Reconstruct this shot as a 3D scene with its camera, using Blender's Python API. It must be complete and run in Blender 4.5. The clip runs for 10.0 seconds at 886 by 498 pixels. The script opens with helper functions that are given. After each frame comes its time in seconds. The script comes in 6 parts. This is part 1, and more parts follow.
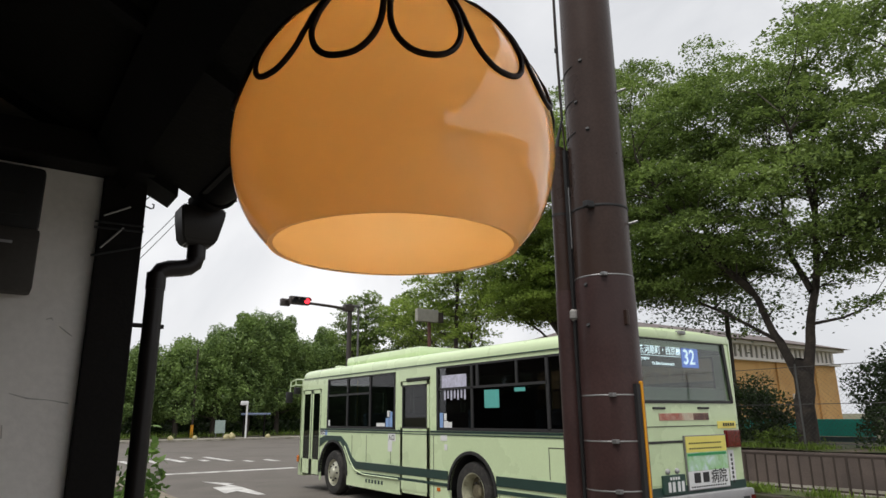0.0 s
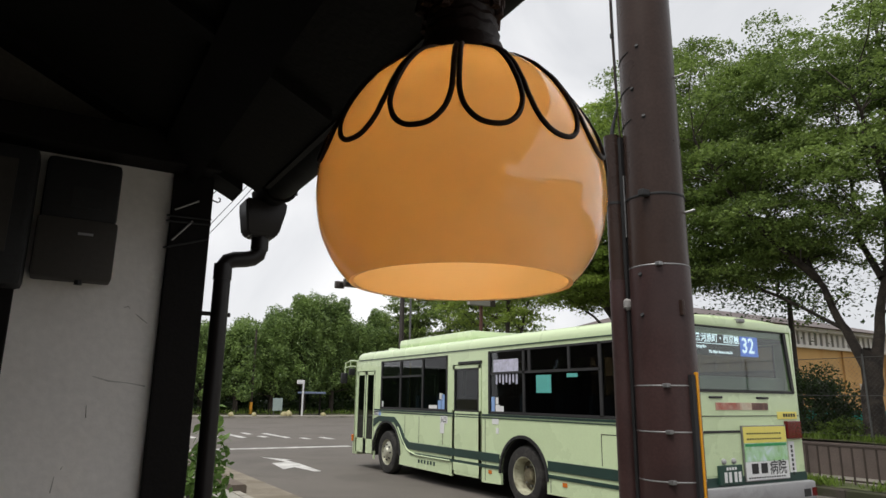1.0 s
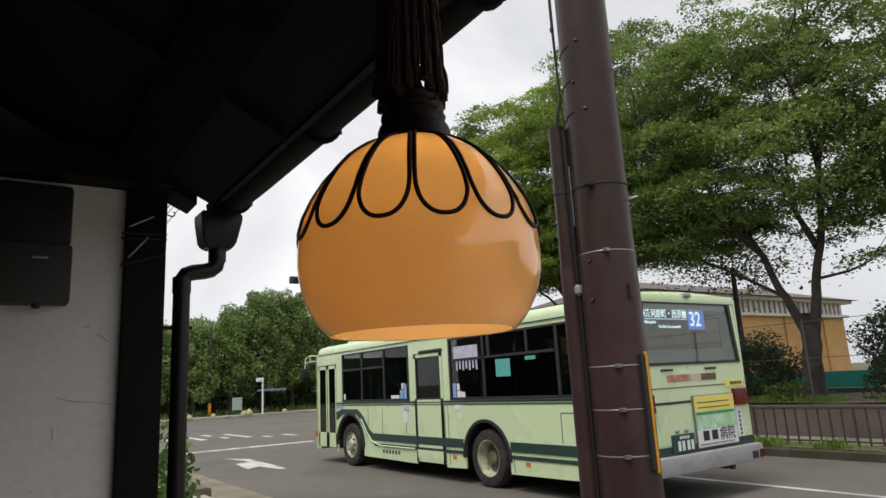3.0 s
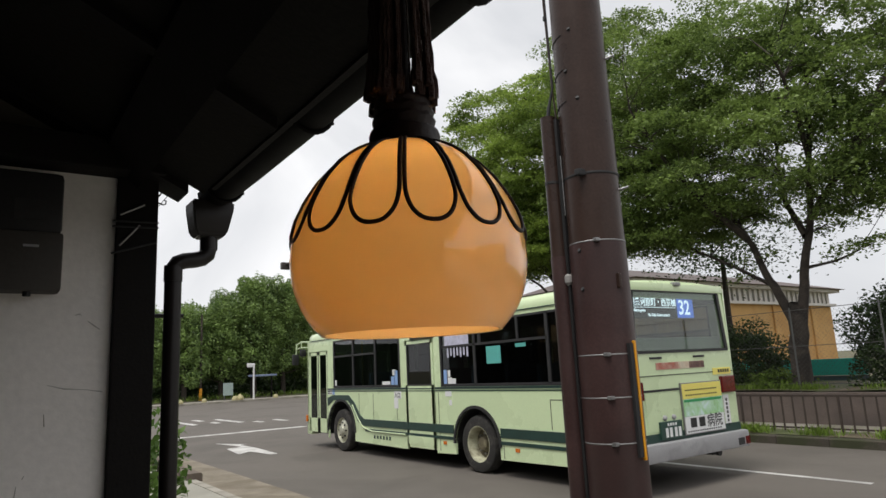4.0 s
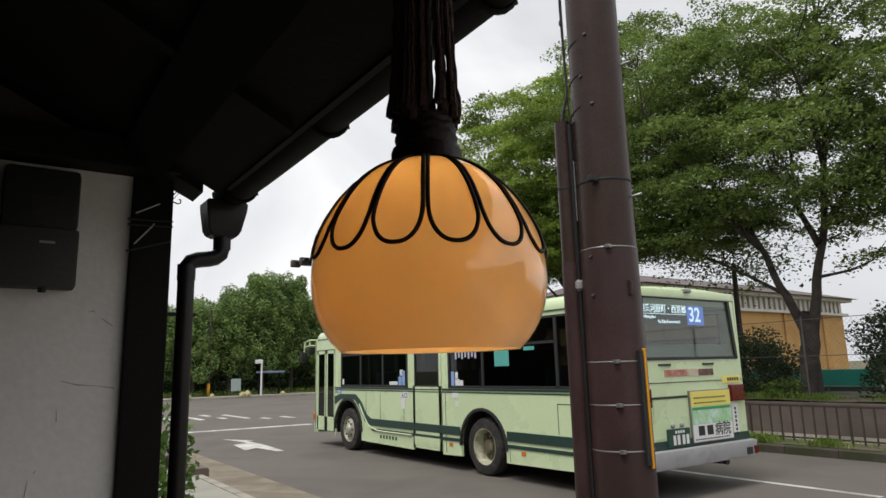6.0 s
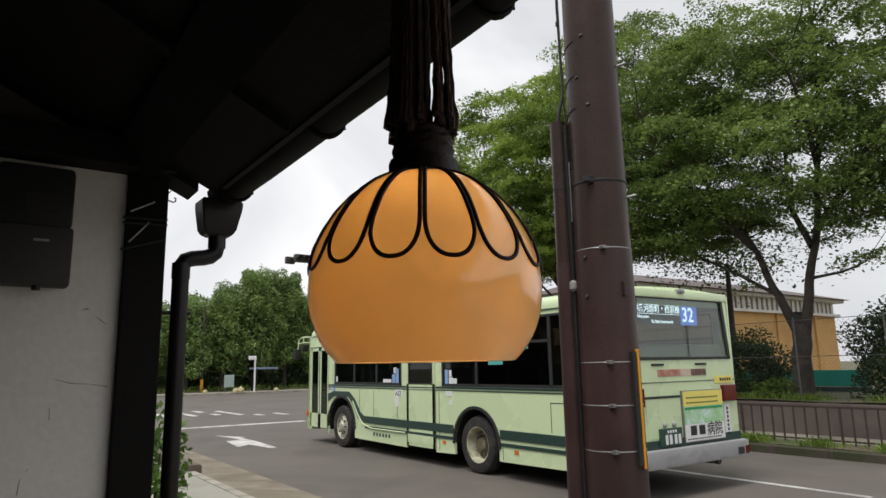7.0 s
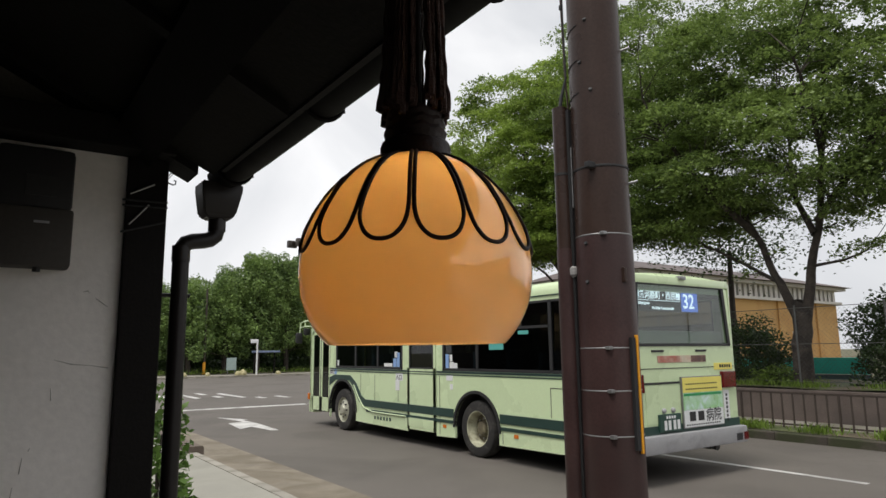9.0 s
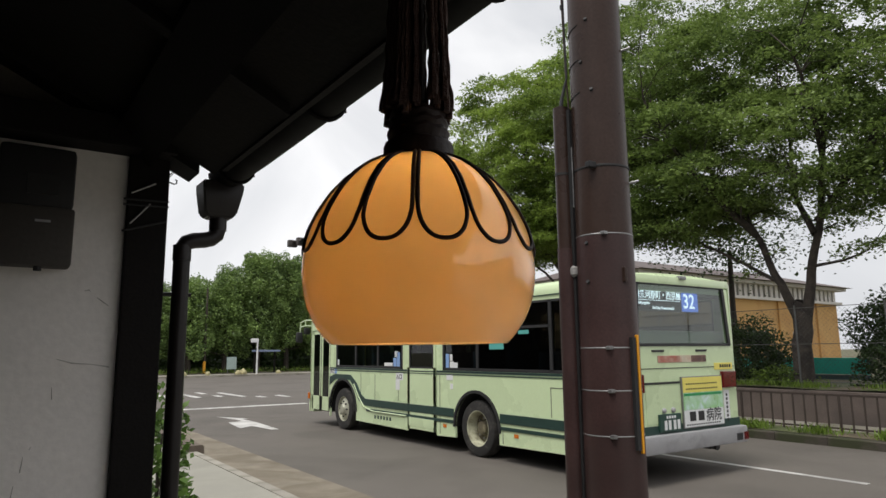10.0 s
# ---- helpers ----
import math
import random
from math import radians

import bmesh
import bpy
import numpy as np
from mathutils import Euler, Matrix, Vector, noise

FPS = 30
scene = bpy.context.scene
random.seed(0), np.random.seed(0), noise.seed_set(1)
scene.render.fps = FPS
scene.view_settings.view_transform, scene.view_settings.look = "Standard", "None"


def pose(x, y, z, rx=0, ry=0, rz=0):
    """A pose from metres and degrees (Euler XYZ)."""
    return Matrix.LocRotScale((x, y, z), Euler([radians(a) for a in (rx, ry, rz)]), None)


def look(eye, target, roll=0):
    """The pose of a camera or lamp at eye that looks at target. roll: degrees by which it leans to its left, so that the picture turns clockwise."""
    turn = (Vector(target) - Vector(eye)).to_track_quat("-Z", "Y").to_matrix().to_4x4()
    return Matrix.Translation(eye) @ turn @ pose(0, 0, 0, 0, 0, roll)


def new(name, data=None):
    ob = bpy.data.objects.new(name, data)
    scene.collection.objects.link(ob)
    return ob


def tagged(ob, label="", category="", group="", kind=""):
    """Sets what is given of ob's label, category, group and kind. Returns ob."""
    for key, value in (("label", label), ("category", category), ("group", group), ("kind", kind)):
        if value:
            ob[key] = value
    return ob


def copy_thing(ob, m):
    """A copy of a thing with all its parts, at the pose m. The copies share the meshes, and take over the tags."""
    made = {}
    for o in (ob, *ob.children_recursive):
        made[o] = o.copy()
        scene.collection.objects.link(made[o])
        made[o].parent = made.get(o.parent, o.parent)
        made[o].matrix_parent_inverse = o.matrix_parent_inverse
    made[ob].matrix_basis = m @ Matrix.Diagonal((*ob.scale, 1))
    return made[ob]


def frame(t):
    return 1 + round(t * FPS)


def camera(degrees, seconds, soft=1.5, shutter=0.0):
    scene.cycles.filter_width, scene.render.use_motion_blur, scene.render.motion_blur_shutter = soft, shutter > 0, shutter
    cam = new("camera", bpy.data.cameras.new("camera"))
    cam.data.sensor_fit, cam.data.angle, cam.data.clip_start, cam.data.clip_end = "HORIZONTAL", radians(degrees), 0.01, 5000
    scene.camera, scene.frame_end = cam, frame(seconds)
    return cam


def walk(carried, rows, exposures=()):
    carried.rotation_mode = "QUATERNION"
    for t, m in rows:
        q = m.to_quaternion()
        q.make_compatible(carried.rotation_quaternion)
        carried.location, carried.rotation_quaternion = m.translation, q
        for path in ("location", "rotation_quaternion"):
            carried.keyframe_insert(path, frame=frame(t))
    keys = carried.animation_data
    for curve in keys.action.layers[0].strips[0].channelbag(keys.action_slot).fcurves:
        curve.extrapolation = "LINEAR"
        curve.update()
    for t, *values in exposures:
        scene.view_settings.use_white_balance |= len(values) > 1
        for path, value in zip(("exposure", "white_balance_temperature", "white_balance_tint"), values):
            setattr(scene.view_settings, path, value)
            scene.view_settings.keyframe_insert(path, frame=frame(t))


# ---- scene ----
cam = camera(68.6, 10.0)
PATH = [
    (0, (-7.0198, -9.0531, 1.7035), (-5.8986, -7.4737, 2.2021), -0.56),
    (0.1, (-7.0238, -9.0615, 1.7089), (-5.9599, -7.4388, 2.1844), 0.26),
    (0.2, (-7.0271, -9.0683, 1.7134), (-6.0099, -7.4104, 2.1700), 0.93),
    (0.3, (-7.0292, -9.0727, 1.7162), (-6.0422, -7.3920, 2.1607), 1.36),
    (0.4, (-7.0301, -9.0746, 1.7174), (-6.0559, -7.3842, 2.1568), 1.55),
    (0.5, (-7.0304, -9.0751, 1.7178), (-6.0599, -7.3819, 2.1556), 1.60),
    (1, (-7.0544, -9.0916, 1.7271), (-6.0601, -7.4149, 2.1745), 0.70),
    (1.5, (-7.0648, -9.1136, 1.7337), (-6.0498, -7.4487, 2.1783), -1.25),
    (2, (-7.0719, -9.1383, 1.7446), (-6.0373, -7.4844, 2.1858), -2.17),
    (2.5, (-7.0930, -9.1564, 1.7544), (-6.0132, -7.5285, 2.1830), -2.88),
    (4, (-7.1155, -9.1855, 1.7717), (-5.9745, -7.5834, 2.1359), -2.88),
    (4.5, (-7.1132, -9.1888, 1.7758), (-5.9875, -7.5755, 2.1355), -2.49),
    (5, (-7.1193, -9.1908, 1.7787), (-6.0031, -7.5718, 2.1430), -2.04),
    (5.5, (-7.1220, -9.1835, 1.7803), (-6.0126, -7.5611, 2.1484), -1.71),
    (7, (-7.1296, -9.1893, 1.7974), (-5.9994, -7.5792, 2.1568), -1.11),
    (7.5, (-7.1234, -9.1933, 1.7963), (-6.0008, -7.5763, 2.1519), -0.91),
    (8, (-7.1295, -9.1882, 1.7988), (-6.0048, -7.5702, 2.1420), -0.79),
    (8.5, (-7.1265, -9.1934, 1.7965), (-6.0029, -7.5712, 2.1219), -0.70),
    (9, (-7.1221, -9.1955, 1.7954), (-5.9931, -7.5744, 2.1099), -0.66),
    (9.5, (-7.1280, -9.1915, 1.7969), (-5.9970, -7.5707, 2.1040), -0.65),
    (10, (-7.1245, -9.1950, 1.7955), (-5.9962, -7.5735, 2.1086), -0.57),
]
walk(cam, [(t, look(eye, target, roll)) for t, eye, target, roll in PATH])

# ---- light: a bright overcast afternoon ----
world = bpy.data.worlds.new("overcast_sky")
scene.world = world
world.use_nodes = True
wn, wl = world.node_tree.nodes, world.node_tree.links
wn.clear()
sky = wn.new("ShaderNodeTexSky")
sky.sky_type = "NISHITA"
sky.sun_disc = False
sky.sun_elevation = radians(64)
sky.sun_rotation = radians(249)
sky.dust_density = 4.0
grey = wn.new("ShaderNodeHueSaturation")
grey.inputs["Saturation"].default_value = 0.25
wl.new(sky.outputs[0], grey.inputs["Color"])
dim = wn.new("ShaderNodeVectorMath")
dim.operation = "SCALE"
dim.inputs["Scale"].default_value = 0.1
wl.new(grey.outputs[0], dim.inputs[0])
cloud = wn.new("ShaderNodeTexNoise")
cloud.inputs["Scale"].default_value = 3.2
cloud.inputs["Detail"].default_value = 6.0
cloud.inputs["Distortion"].default_value = 0.6
ramp = wn.new("ShaderNodeValToRGB")
ramp.color_ramp.elements[0].position = 0.3
ramp.color_ramp.elements[0].color = (0.6, 0.615, 0.645, 1)
ramp.color_ramp.elements[1].position = 0.68
ramp.color_ramp.elements[1].color = (0.93, 0.93, 0.94, 1)
wl.new(cloud.outputs["Fac"], ramp.inputs["Fac"])
mix = wn.new("ShaderNodeMix")
mix.data_type = "RGBA"
mix.inputs["Factor"].default_value = 0.9
wl.new(dim.outputs[0], mix.inputs["A"])
wl.new(ramp.outputs["Color"], mix.inputs["B"])
bg = wn.new("ShaderNodeBackground")
bg.inputs["Strength"].default_value = 1.2
wl.new(mix.outputs["Result"], bg.inputs["Color"])
wout = wn.new("ShaderNodeOutputWorld")
wl.new(bg.outputs[0], wout.inputs[0])

sun_data = bpy.data.lights.new("sun", "SUN")
sun_data.energy = 2.2
sun_data.angle = radians(25)
sun_data.color = (1.0, 0.96, 0.9)
sun = new("sun", sun_data)
sun.matrix_world = look((-18, -7, 40), (0, 0, 0))

# ---- materials ----
def material(name, colour, rough=0.6, metal=0.0, vary=0.15, scale=8.0, fine=60.0, bump=0.1, spec=0.5, dirt=None, dirt_at=0.62, island=0.0, coat=0.0):
    """A painted or natural surface: two scales of mottling, a stain colour and fine relief, in metres."""
    m = bpy.data.materials.new(name)
    m.use_nodes = True
    n, l = m.node_tree.nodes, m.node_tree.links
    b = n["Principled BSDF"]
    b.inputs["Metallic"].default_value = metal
    b.inputs["Specular IOR Level"].default_value = spec
    b.inputs["Coat Weight"].default_value = coat
    co = n.new("ShaderNodeTexCoord")
    big = n.new("ShaderNodeTexNoise")
    big.inputs["Scale"].default_value = scale
    big.inputs["Detail"].default_value = 5
    l.new(co.outputs["Object"], big.inputs["Vector"])
    small = n.new("ShaderNodeTexNoise")
    small.inputs["Scale"].default_value = fine
    small.inputs["Detail"].default_value = 4
    l.new(co.outputs["Object"], small.inputs["Vector"])
    add = n.new("ShaderNodeMath")
    add.operation = "ADD"
    l.new(big.outputs["Fac"], add.inputs[0])
    l.new(small.outputs["Fac"], add.inputs[1])
    mr = n.new("ShaderNodeMapRange")
    mr.inputs["From Min"].default_value = 0.65
    mr.inputs["From Max"].default_value = 1.35
    mr.inputs["To Min"].default_value = 1 - vary
    mr.inputs["To Max"].default_value = 1 + vary
    l.new(add.outputs[0], mr.inputs["Value"])
    last = mr.outputs["Result"]
    if island:
        ob = n.new("ShaderNodeObjectInfo")
        r2 = n.new("ShaderNodeMapRange")
        r2.inputs["To Min"].default_value = 1 - island
        r2.inputs["To Max"].default_value = 1 + island
        l.new(ob.outputs["Random"], r2.inputs["Value"])
        mu = n.new("ShaderNodeMath")
        mu.operation = "MULTIPLY"
        l.new(last, mu.inputs[0])
        l.new(r2.outputs["Result"], mu.inputs[1])
        last = mu.outputs[0]
    sc = n.new("ShaderNodeVectorMath")
    sc.operation = "SCALE"
    sc.inputs[0].default_value = colour
    l.new(last, sc.inputs["Scale"])
    out = sc.outputs[0]
    if dirt:
        st = n.new("ShaderNodeTexNoise")
        st.inputs["Scale"].default_value = scale * 0.6
        st.inputs["Detail"].default_value = 8
        st.inputs["Distortion"].default_value = 0.8
        l.new(co.outputs["Object"], st.inputs["Vector"])
        dr = n.new("ShaderNodeMapRange")
        dr.inputs["From Min"].default_value = dirt_at - 0.12
        dr.inputs["From Max"].default_value = dirt_at + 0.12
        l.new(st.outputs["Fac"], dr.inputs["Value"])
        mx = n.new("ShaderNodeMix")
        mx.data_type = "RGBA"
        mx.inputs["B"].default_value = (*dirt, 1)
        l.new(dr.outputs["Result"], mx.inputs["Factor"])
        l.new(out, mx.inputs["A"])
        out = mx.outputs["Result"]
    l.new(out, b.inputs["Base Color"])
    rr = n.new("ShaderNodeMapRange")
    rr.inputs["To Min"].default_value = max(0.02, rough - 0.12)
    rr.inputs["To Max"].default_value = min(1.0, rough + 0.12)
    l.new(big.outputs["Fac"], rr.inputs["Value"])
    l.new(rr.outputs["Result"], b.inputs["Roughness"])
    if bump:
        bp = n.new("ShaderNodeBump")
        bp.inputs["Strength"].default_value = bump
        bp.inputs["Distance"].default_value = 0.01
        l.new(small.outputs["Fac"], bp.inputs["Height"])
        l.new(bp.outputs["Normal"], b.inputs["Normal"])
    return m


def glowing(name, colour, strength):
    m = bpy.data.materials.new(name)
    m.use_nodes = True
    b = m.node_tree.nodes["Principled BSDF"]
    b.inputs["Base Color"].default_value = (*colour, 1)
    b.inputs["Emission Color"].default_value = (*colour, 1)
    b.inputs["Emission Strength"].default_value = strength
    return m


def glass(name, tint, rough=0.02, gloss=0.04):
    """Thin tinted glazing: a mirror-like coat over a see-through tint."""
    m = bpy.data.materials.new(name)
    m.use_nodes = True
    n, l = m.node_tree.nodes, m.node_tree.links
    n.clear()
    tr = n.new("ShaderNodeBsdfTransparent")
    tr.inputs["Color"].default_value = (*tint, 1)
    gl = n.new("ShaderNodeBsdfGlossy")
    gl.inputs["Roughness"].default_value = rough
    lw = n.new("ShaderNodeLayerWeight")
    pw = n.new("ShaderNodeMath")
    pw.operation = "POWER"
    pw.inputs[1].default_value = 4.0
    l.new(lw.outputs["Facing"], pw.inputs[0])
    mr = n.new("ShaderNodeMapRange")
    mr.inputs["To Min"].default_value = gloss
    mr.inputs["To Max"].default_value = 0.7
    l.new(pw.outputs[0], mr.inputs["Value"])
    mx = n.new("ShaderNodeMixShader")
    l.new(mr.outputs["Result"], mx.inputs[0])
    l.new(tr.outputs[0], mx.inputs[1])
    l.new(gl.outputs[0], mx.inputs[2])
    o = n.new("ShaderNodeOutputMaterial")
    l.new(mx.outputs[0], o.inputs[0])
    return m


def leafy(name, dark, light, through_light=0.35):
    """Leaves: each leaf its own green, part of the light passing through."""
    m = bpy.data.materials.new(name)
    m.use_nodes = True
    n, l = m.node_tree.nodes, m.node_tree.links
    n.clear()
    geo = n.new("ShaderNodeNewGeometry")
    co = n.new("ShaderNodeTexCoord")
    ns = n.new("ShaderNodeTexNoise")
    ns.inputs["Scale"].default_value = 0.5
    l.new(co.outputs["Object"], ns.inputs["Vector"])
    add = n.new("ShaderNodeMath")
    add.operation = "MULTIPLY_ADD"
    add.inputs[1].default_value = 0.5
    l.new(geo.outputs["Random Per Island"], add.inputs[0])
    l.new(ns.outputs["Fac"], add.inputs[2])
    rp = n.new("ShaderNodeValToRGB")
    rp.color_ramp.elements[0].position = 0.35
    rp.color_ramp.elements[0].color = (*dark, 1)
    rp.color_ramp.elements[1].position = 0.95
    rp.color_ramp.elements[1].color = (*light, 1)
    l.new(add.outputs[0], rp.inputs["Fac"])
    d = n.new("ShaderNodeBsdfPrincipled")
    d.inputs["Roughness"].default_value = 0.45
    d.inputs["Specular IOR Level"].default_value = 0.35
    l.new(rp.outputs["Color"], d.inputs["Base Color"])
    tl = n.new("ShaderNodeBsdfTranslucent")
    l.new(rp.outputs["Color"], tl.inputs["Color"])
    mx = n.new("ShaderNodeMixShader")
    mx.inputs[0].default_value = through_light
    l.new(d.outputs[0], mx.inputs[1])
    l.new(tl.outputs[0], mx.inputs[2])
    o = n.new("ShaderNodeOutputMaterial")
    l.new(mx.outputs[0], o.inputs[0])
    return m


M_ASPHALT = material("asphalt", (0.126, 0.112, 0.098), 0.85, 0, 0.2, 0.7, 90, 0.35, dirt=(0.092, 0.082, 0.071), dirt_at=0.6)
M_CONCRETE = material("worn_concrete", (0.3, 0.28, 0.24), 0.9, 0, 0.25, 1.6, 70, 0.3, dirt=(0.16, 0.15, 0.11), dirt_at=0.58, island=0.12)
M_PAVING = material("pavement_block", (0.3, 0.29, 0.25), 0.9, 0, 0.12, 1.2, 80, 0.25, dirt=(0.27, 0.26, 0.22), dirt_at=0.6, island=0.05)
M_GUTTERSTRIP = material("stained_gutter_concrete", (0.225, 0.195, 0.15), 0.95, 0, 0.28, 2.2, 80, 0.35, dirt=(0.15, 0.125, 0.09), dirt_at=0.55)
M_KERBDARK = material("dark_kerb_concrete", (0.13, 0.105, 0.085), 0.95, 0, 0.25, 4, 70, 0.35, island=0.1)
M_ROADPAINT = material("road_paint", (0.58, 0.57, 0.55), 0.7, 0, 0.2, 3, 60, 0.25, dirt=(0.24, 0.23, 0.22), dirt_at=0.6)
M_PLASTER = material("white_plaster", (0.84, 0.8, 0.765), 0.9, 0, 0.07, 3.0, 40, 0.12, dirt=(0.7, 0.66, 0.62), dirt_at=0.66)
M_CRACK = material("plaster_crack", (0.52, 0.49, 0.46), 0.95)
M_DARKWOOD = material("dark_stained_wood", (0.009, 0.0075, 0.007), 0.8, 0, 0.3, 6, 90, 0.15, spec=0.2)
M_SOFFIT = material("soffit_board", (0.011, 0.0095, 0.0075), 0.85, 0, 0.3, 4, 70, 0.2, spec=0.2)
M_PIPE = material("dark_brown_gutter", (0.014, 0.011, 0.0105), 0.4, 0, 0.15, 9, 60, 0.05, spec=0.35)
M_GUTTER = material("near_black_gutter", (0.007, 0.006, 0.0055), 0.7, 0, 0.2, 9, 60, 0.05, spec=0.12)
M_POLE = material("brown_pole_sheet", (0.041, 0.025, 0.02), 0.3, 0, 0.25, 3, 50, 0.08, dirt=(0.052, 0.033, 0.027), dirt_at=0.62, spec=0.2)
M_POLE_RED = material("reddish_brown_wrap", (0.05, 0.026, 0.0245), 0.45, 0, 0.25, 4, 60, 0.1, dirt=(0.036, 0.021, 0.02), dirt_at=0.6, spec=0.35)
M_STEEL = material("galvanised_steel", (0.3, 0.3, 0.3), 0.45, 0.8, 0.15, 20, 90, 0.05)
M_BLACK = material("black_rubber", (0.015, 0.015, 0.016), 0.65, 0, 0.2, 10, 80, 0.1)
M_YELLOW = material("yellow_tape", (0.75, 0.33, 0.015), 0.45, 0, 0.1, 12, 60, 0.03)
M_BARK = material("grey_bark", (0.07, 0.056, 0.047), 0.95, 0, 0.45, 5, 30, 0.9, dirt=(0.035, 0.029, 0.025), dirt_at=0.52)
M_TWIG = material("dark_twig", (0.05, 0.04, 0.033), 0.95, 0, 0.3, 5, 30, 0.4)
M_SOIL = material("brown_soil", (0.13, 0.1, 0.07), 1.0, 0, 0.4, 2, 25, 0.6, dirt=(0.08, 0.1, 0.035), dirt_at=0.5)
M_WALLSTONE = material("old_retaining_wall", (0.125, 0.098, 0.085), 0.95, 0, 0.3, 1.5, 40, 0.4, dirt=(0.08, 0.065, 0.06), dirt_at=0.55)
M_LEAF = leafy("zelkova_leaf", (0.052, 0.085, 0.029), (0.23, 0.32, 0.082), 0.42)
M_LEAF_LIGHT = leafy("young_zelkova_leaf", (0.07, 0.118, 0.03), (0.31, 0.42, 0.08), 0.48)
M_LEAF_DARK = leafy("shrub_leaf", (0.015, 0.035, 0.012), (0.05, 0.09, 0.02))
# distance haze is mixed into the green of the far leaves
M_LEAF_FAR = leafy("hazed_wood_leaf", (0.065, 0.11, 0.042), (0.24, 0.345, 0.1))
M_LEAF_SMALL = leafy("kerb_shrub_leaf", (0.05, 0.1, 0.02), (0.16, 0.27, 0.06))
M_GRASS = leafy("grass_blade", (0.06, 0.1, 0.015), (0.2, 0.3, 0.05))


# ---- building helpers ----
def finish(bm, name, mat, smooth=False):
    me = bpy.data.meshes.new(name)
    bmesh.ops.recalc_face_normals(bm, faces=bm.faces)
    bm.to_mesh(me)
    bm.free()
    if mat:
        me.materials.append(mat)
    if smooth:
        me.polygons.foreach_set("use_smooth", [True] * len(me.polygons))
        me.set_sharp_from_angle(angle=radians(40))
    return me


def thing(name, label, category, at=(0, 0, 0), group="", kind=""):
    e = new(name)
    e.empty_display_size = 0.1
    e.matrix_world = pose(*at)
    return tagged(e, label, category, group, kind)


def part(name, bm, mat, parent, label="", smooth=False):
    ob = new(name, finish(bm, name, mat, smooth))
    attach(ob, parent)
    return tagged(ob, label)


def attach(ob, parent):
    """Make ob a part of parent; its mesh is written in the place's own metres."""
    ob.parent = parent
    if parent.parent is None:
        ob.matrix_parent_inverse = parent.matrix_basis.inverted()
    return ob


def solid(name, bm, mat, label, category, kind="", smooth=False, group=""):
    return tagged(new(name, finish(bm, name, mat, smooth)), label, category, group, kind)


def box(bm, x0, y0, z0, x1, y1, z1, bevel=0.0, m=None):
    r = bmesh.ops.create_cube(bm, size=1.0)
    vs = r["verts"]
    for v in vs:
        v.co = Vector(((x0 + x1) / 2 + v.co.x * (x1 - x0), (y0 + y1) / 2 + v.co.y * (y1 - y0), (z0 + z1) / 2 + v.co.z * (z1 - z0)))
    if bevel:
        es = list({e for v in vs for e in v.link_edges})
        g = bmesh.ops.bevel(bm, geom=es, offset=bevel, segments=2, affect="EDGES", profile=0.6)
        vs = list({v for f in g["faces"] for v in f.verts} | {v for v in vs if v.is_valid})
    if m is not None:
        bmesh.ops.transform(bm, matrix=m, verts=vs)
    return bm


def boxes(*dims, bevel=0.0):
    bm = bmesh.new()
    for d in dims:
        box(bm, *d, bevel=bevel)
    return bm


def tube(bm, pts, radii, sides=12, cap=True):
    """A round bar along points, with a radius for each."""
    pts = [Vector(p) for p in pts]
    if not hasattr(radii, "__len__"):
        radii = [radii] * len(pts)
    rings = []
    side = None
    for i, p in enumerate(pts):
        d = (pts[min(i + 1, len(pts) - 1)] - pts[max(i - 1, 0)]).normalized()
        if side is None:
            side = d.cross(Vector((0, 0, 1)) if abs(d.z) < 0.9 else Vector((1, 0, 0))).normalized()
        side = (side - d * side.dot(d)).normalized()
        up = d.cross(side)
        rings.append([bm.verts.new(p + (side * math.cos(a) + up * math.sin(a)) * radii[i]) for a in [2 * math.pi * k / sides for k in range(sides)]])
    for a, b in zip(rings, rings[1:]):
        for k in range(sides):
            bm.faces.new((a[k], a[(k + 1) % sides], b[(k + 1) % sides], b[k]))
    if cap:
        bm.faces.new(rings[0])
        bm.faces.new(rings[-1])
    return bm


def lathe(bm, profile, sides=48, at=(0, 0, 0), closed=False):
    """Turn (radius, height) pairs round a vertical axis."""
    rings = []
    for r, z in profile:
        rings.append([bm.verts.new((at[0] + r * math.cos(2 * math.pi * k / sides), at[1] + r * math.sin(2 * math.pi * k / sides), at[2] + z)) for k in range(sides)])
    pairs = list(zip(rings, rings[1:])) + ([(rings[-1], rings[0])] if closed else [])
    for a, b in pairs:
        for k in range(sides):
            bm.faces.new((a[k], a[(k + 1) % sides], b[(k + 1) % sides], b[k]))
    return bm


def prism(bm, outline, axis, a, b):
    """A plate: a 2D outline pushed out between a and b along an axis (0, 1 or 2)."""
    def put(u, v, w):
        return [(w, u, v), (u, w, v), (u, v, w)][axis]
    lo = [bm.verts.new(put(u, v, a)) for u, v in outline]
    hi = [bm.verts.new(put(u, v, b)) for u, v in outline]
    bm.faces.new(lo)
    bm.faces.new(hi[::-1])
    n = len(outline)
    for i in range(n):
        bm.faces.new((lo[i], lo[(i + 1) % n], hi[(i + 1) % n], hi[i]))
    return bm


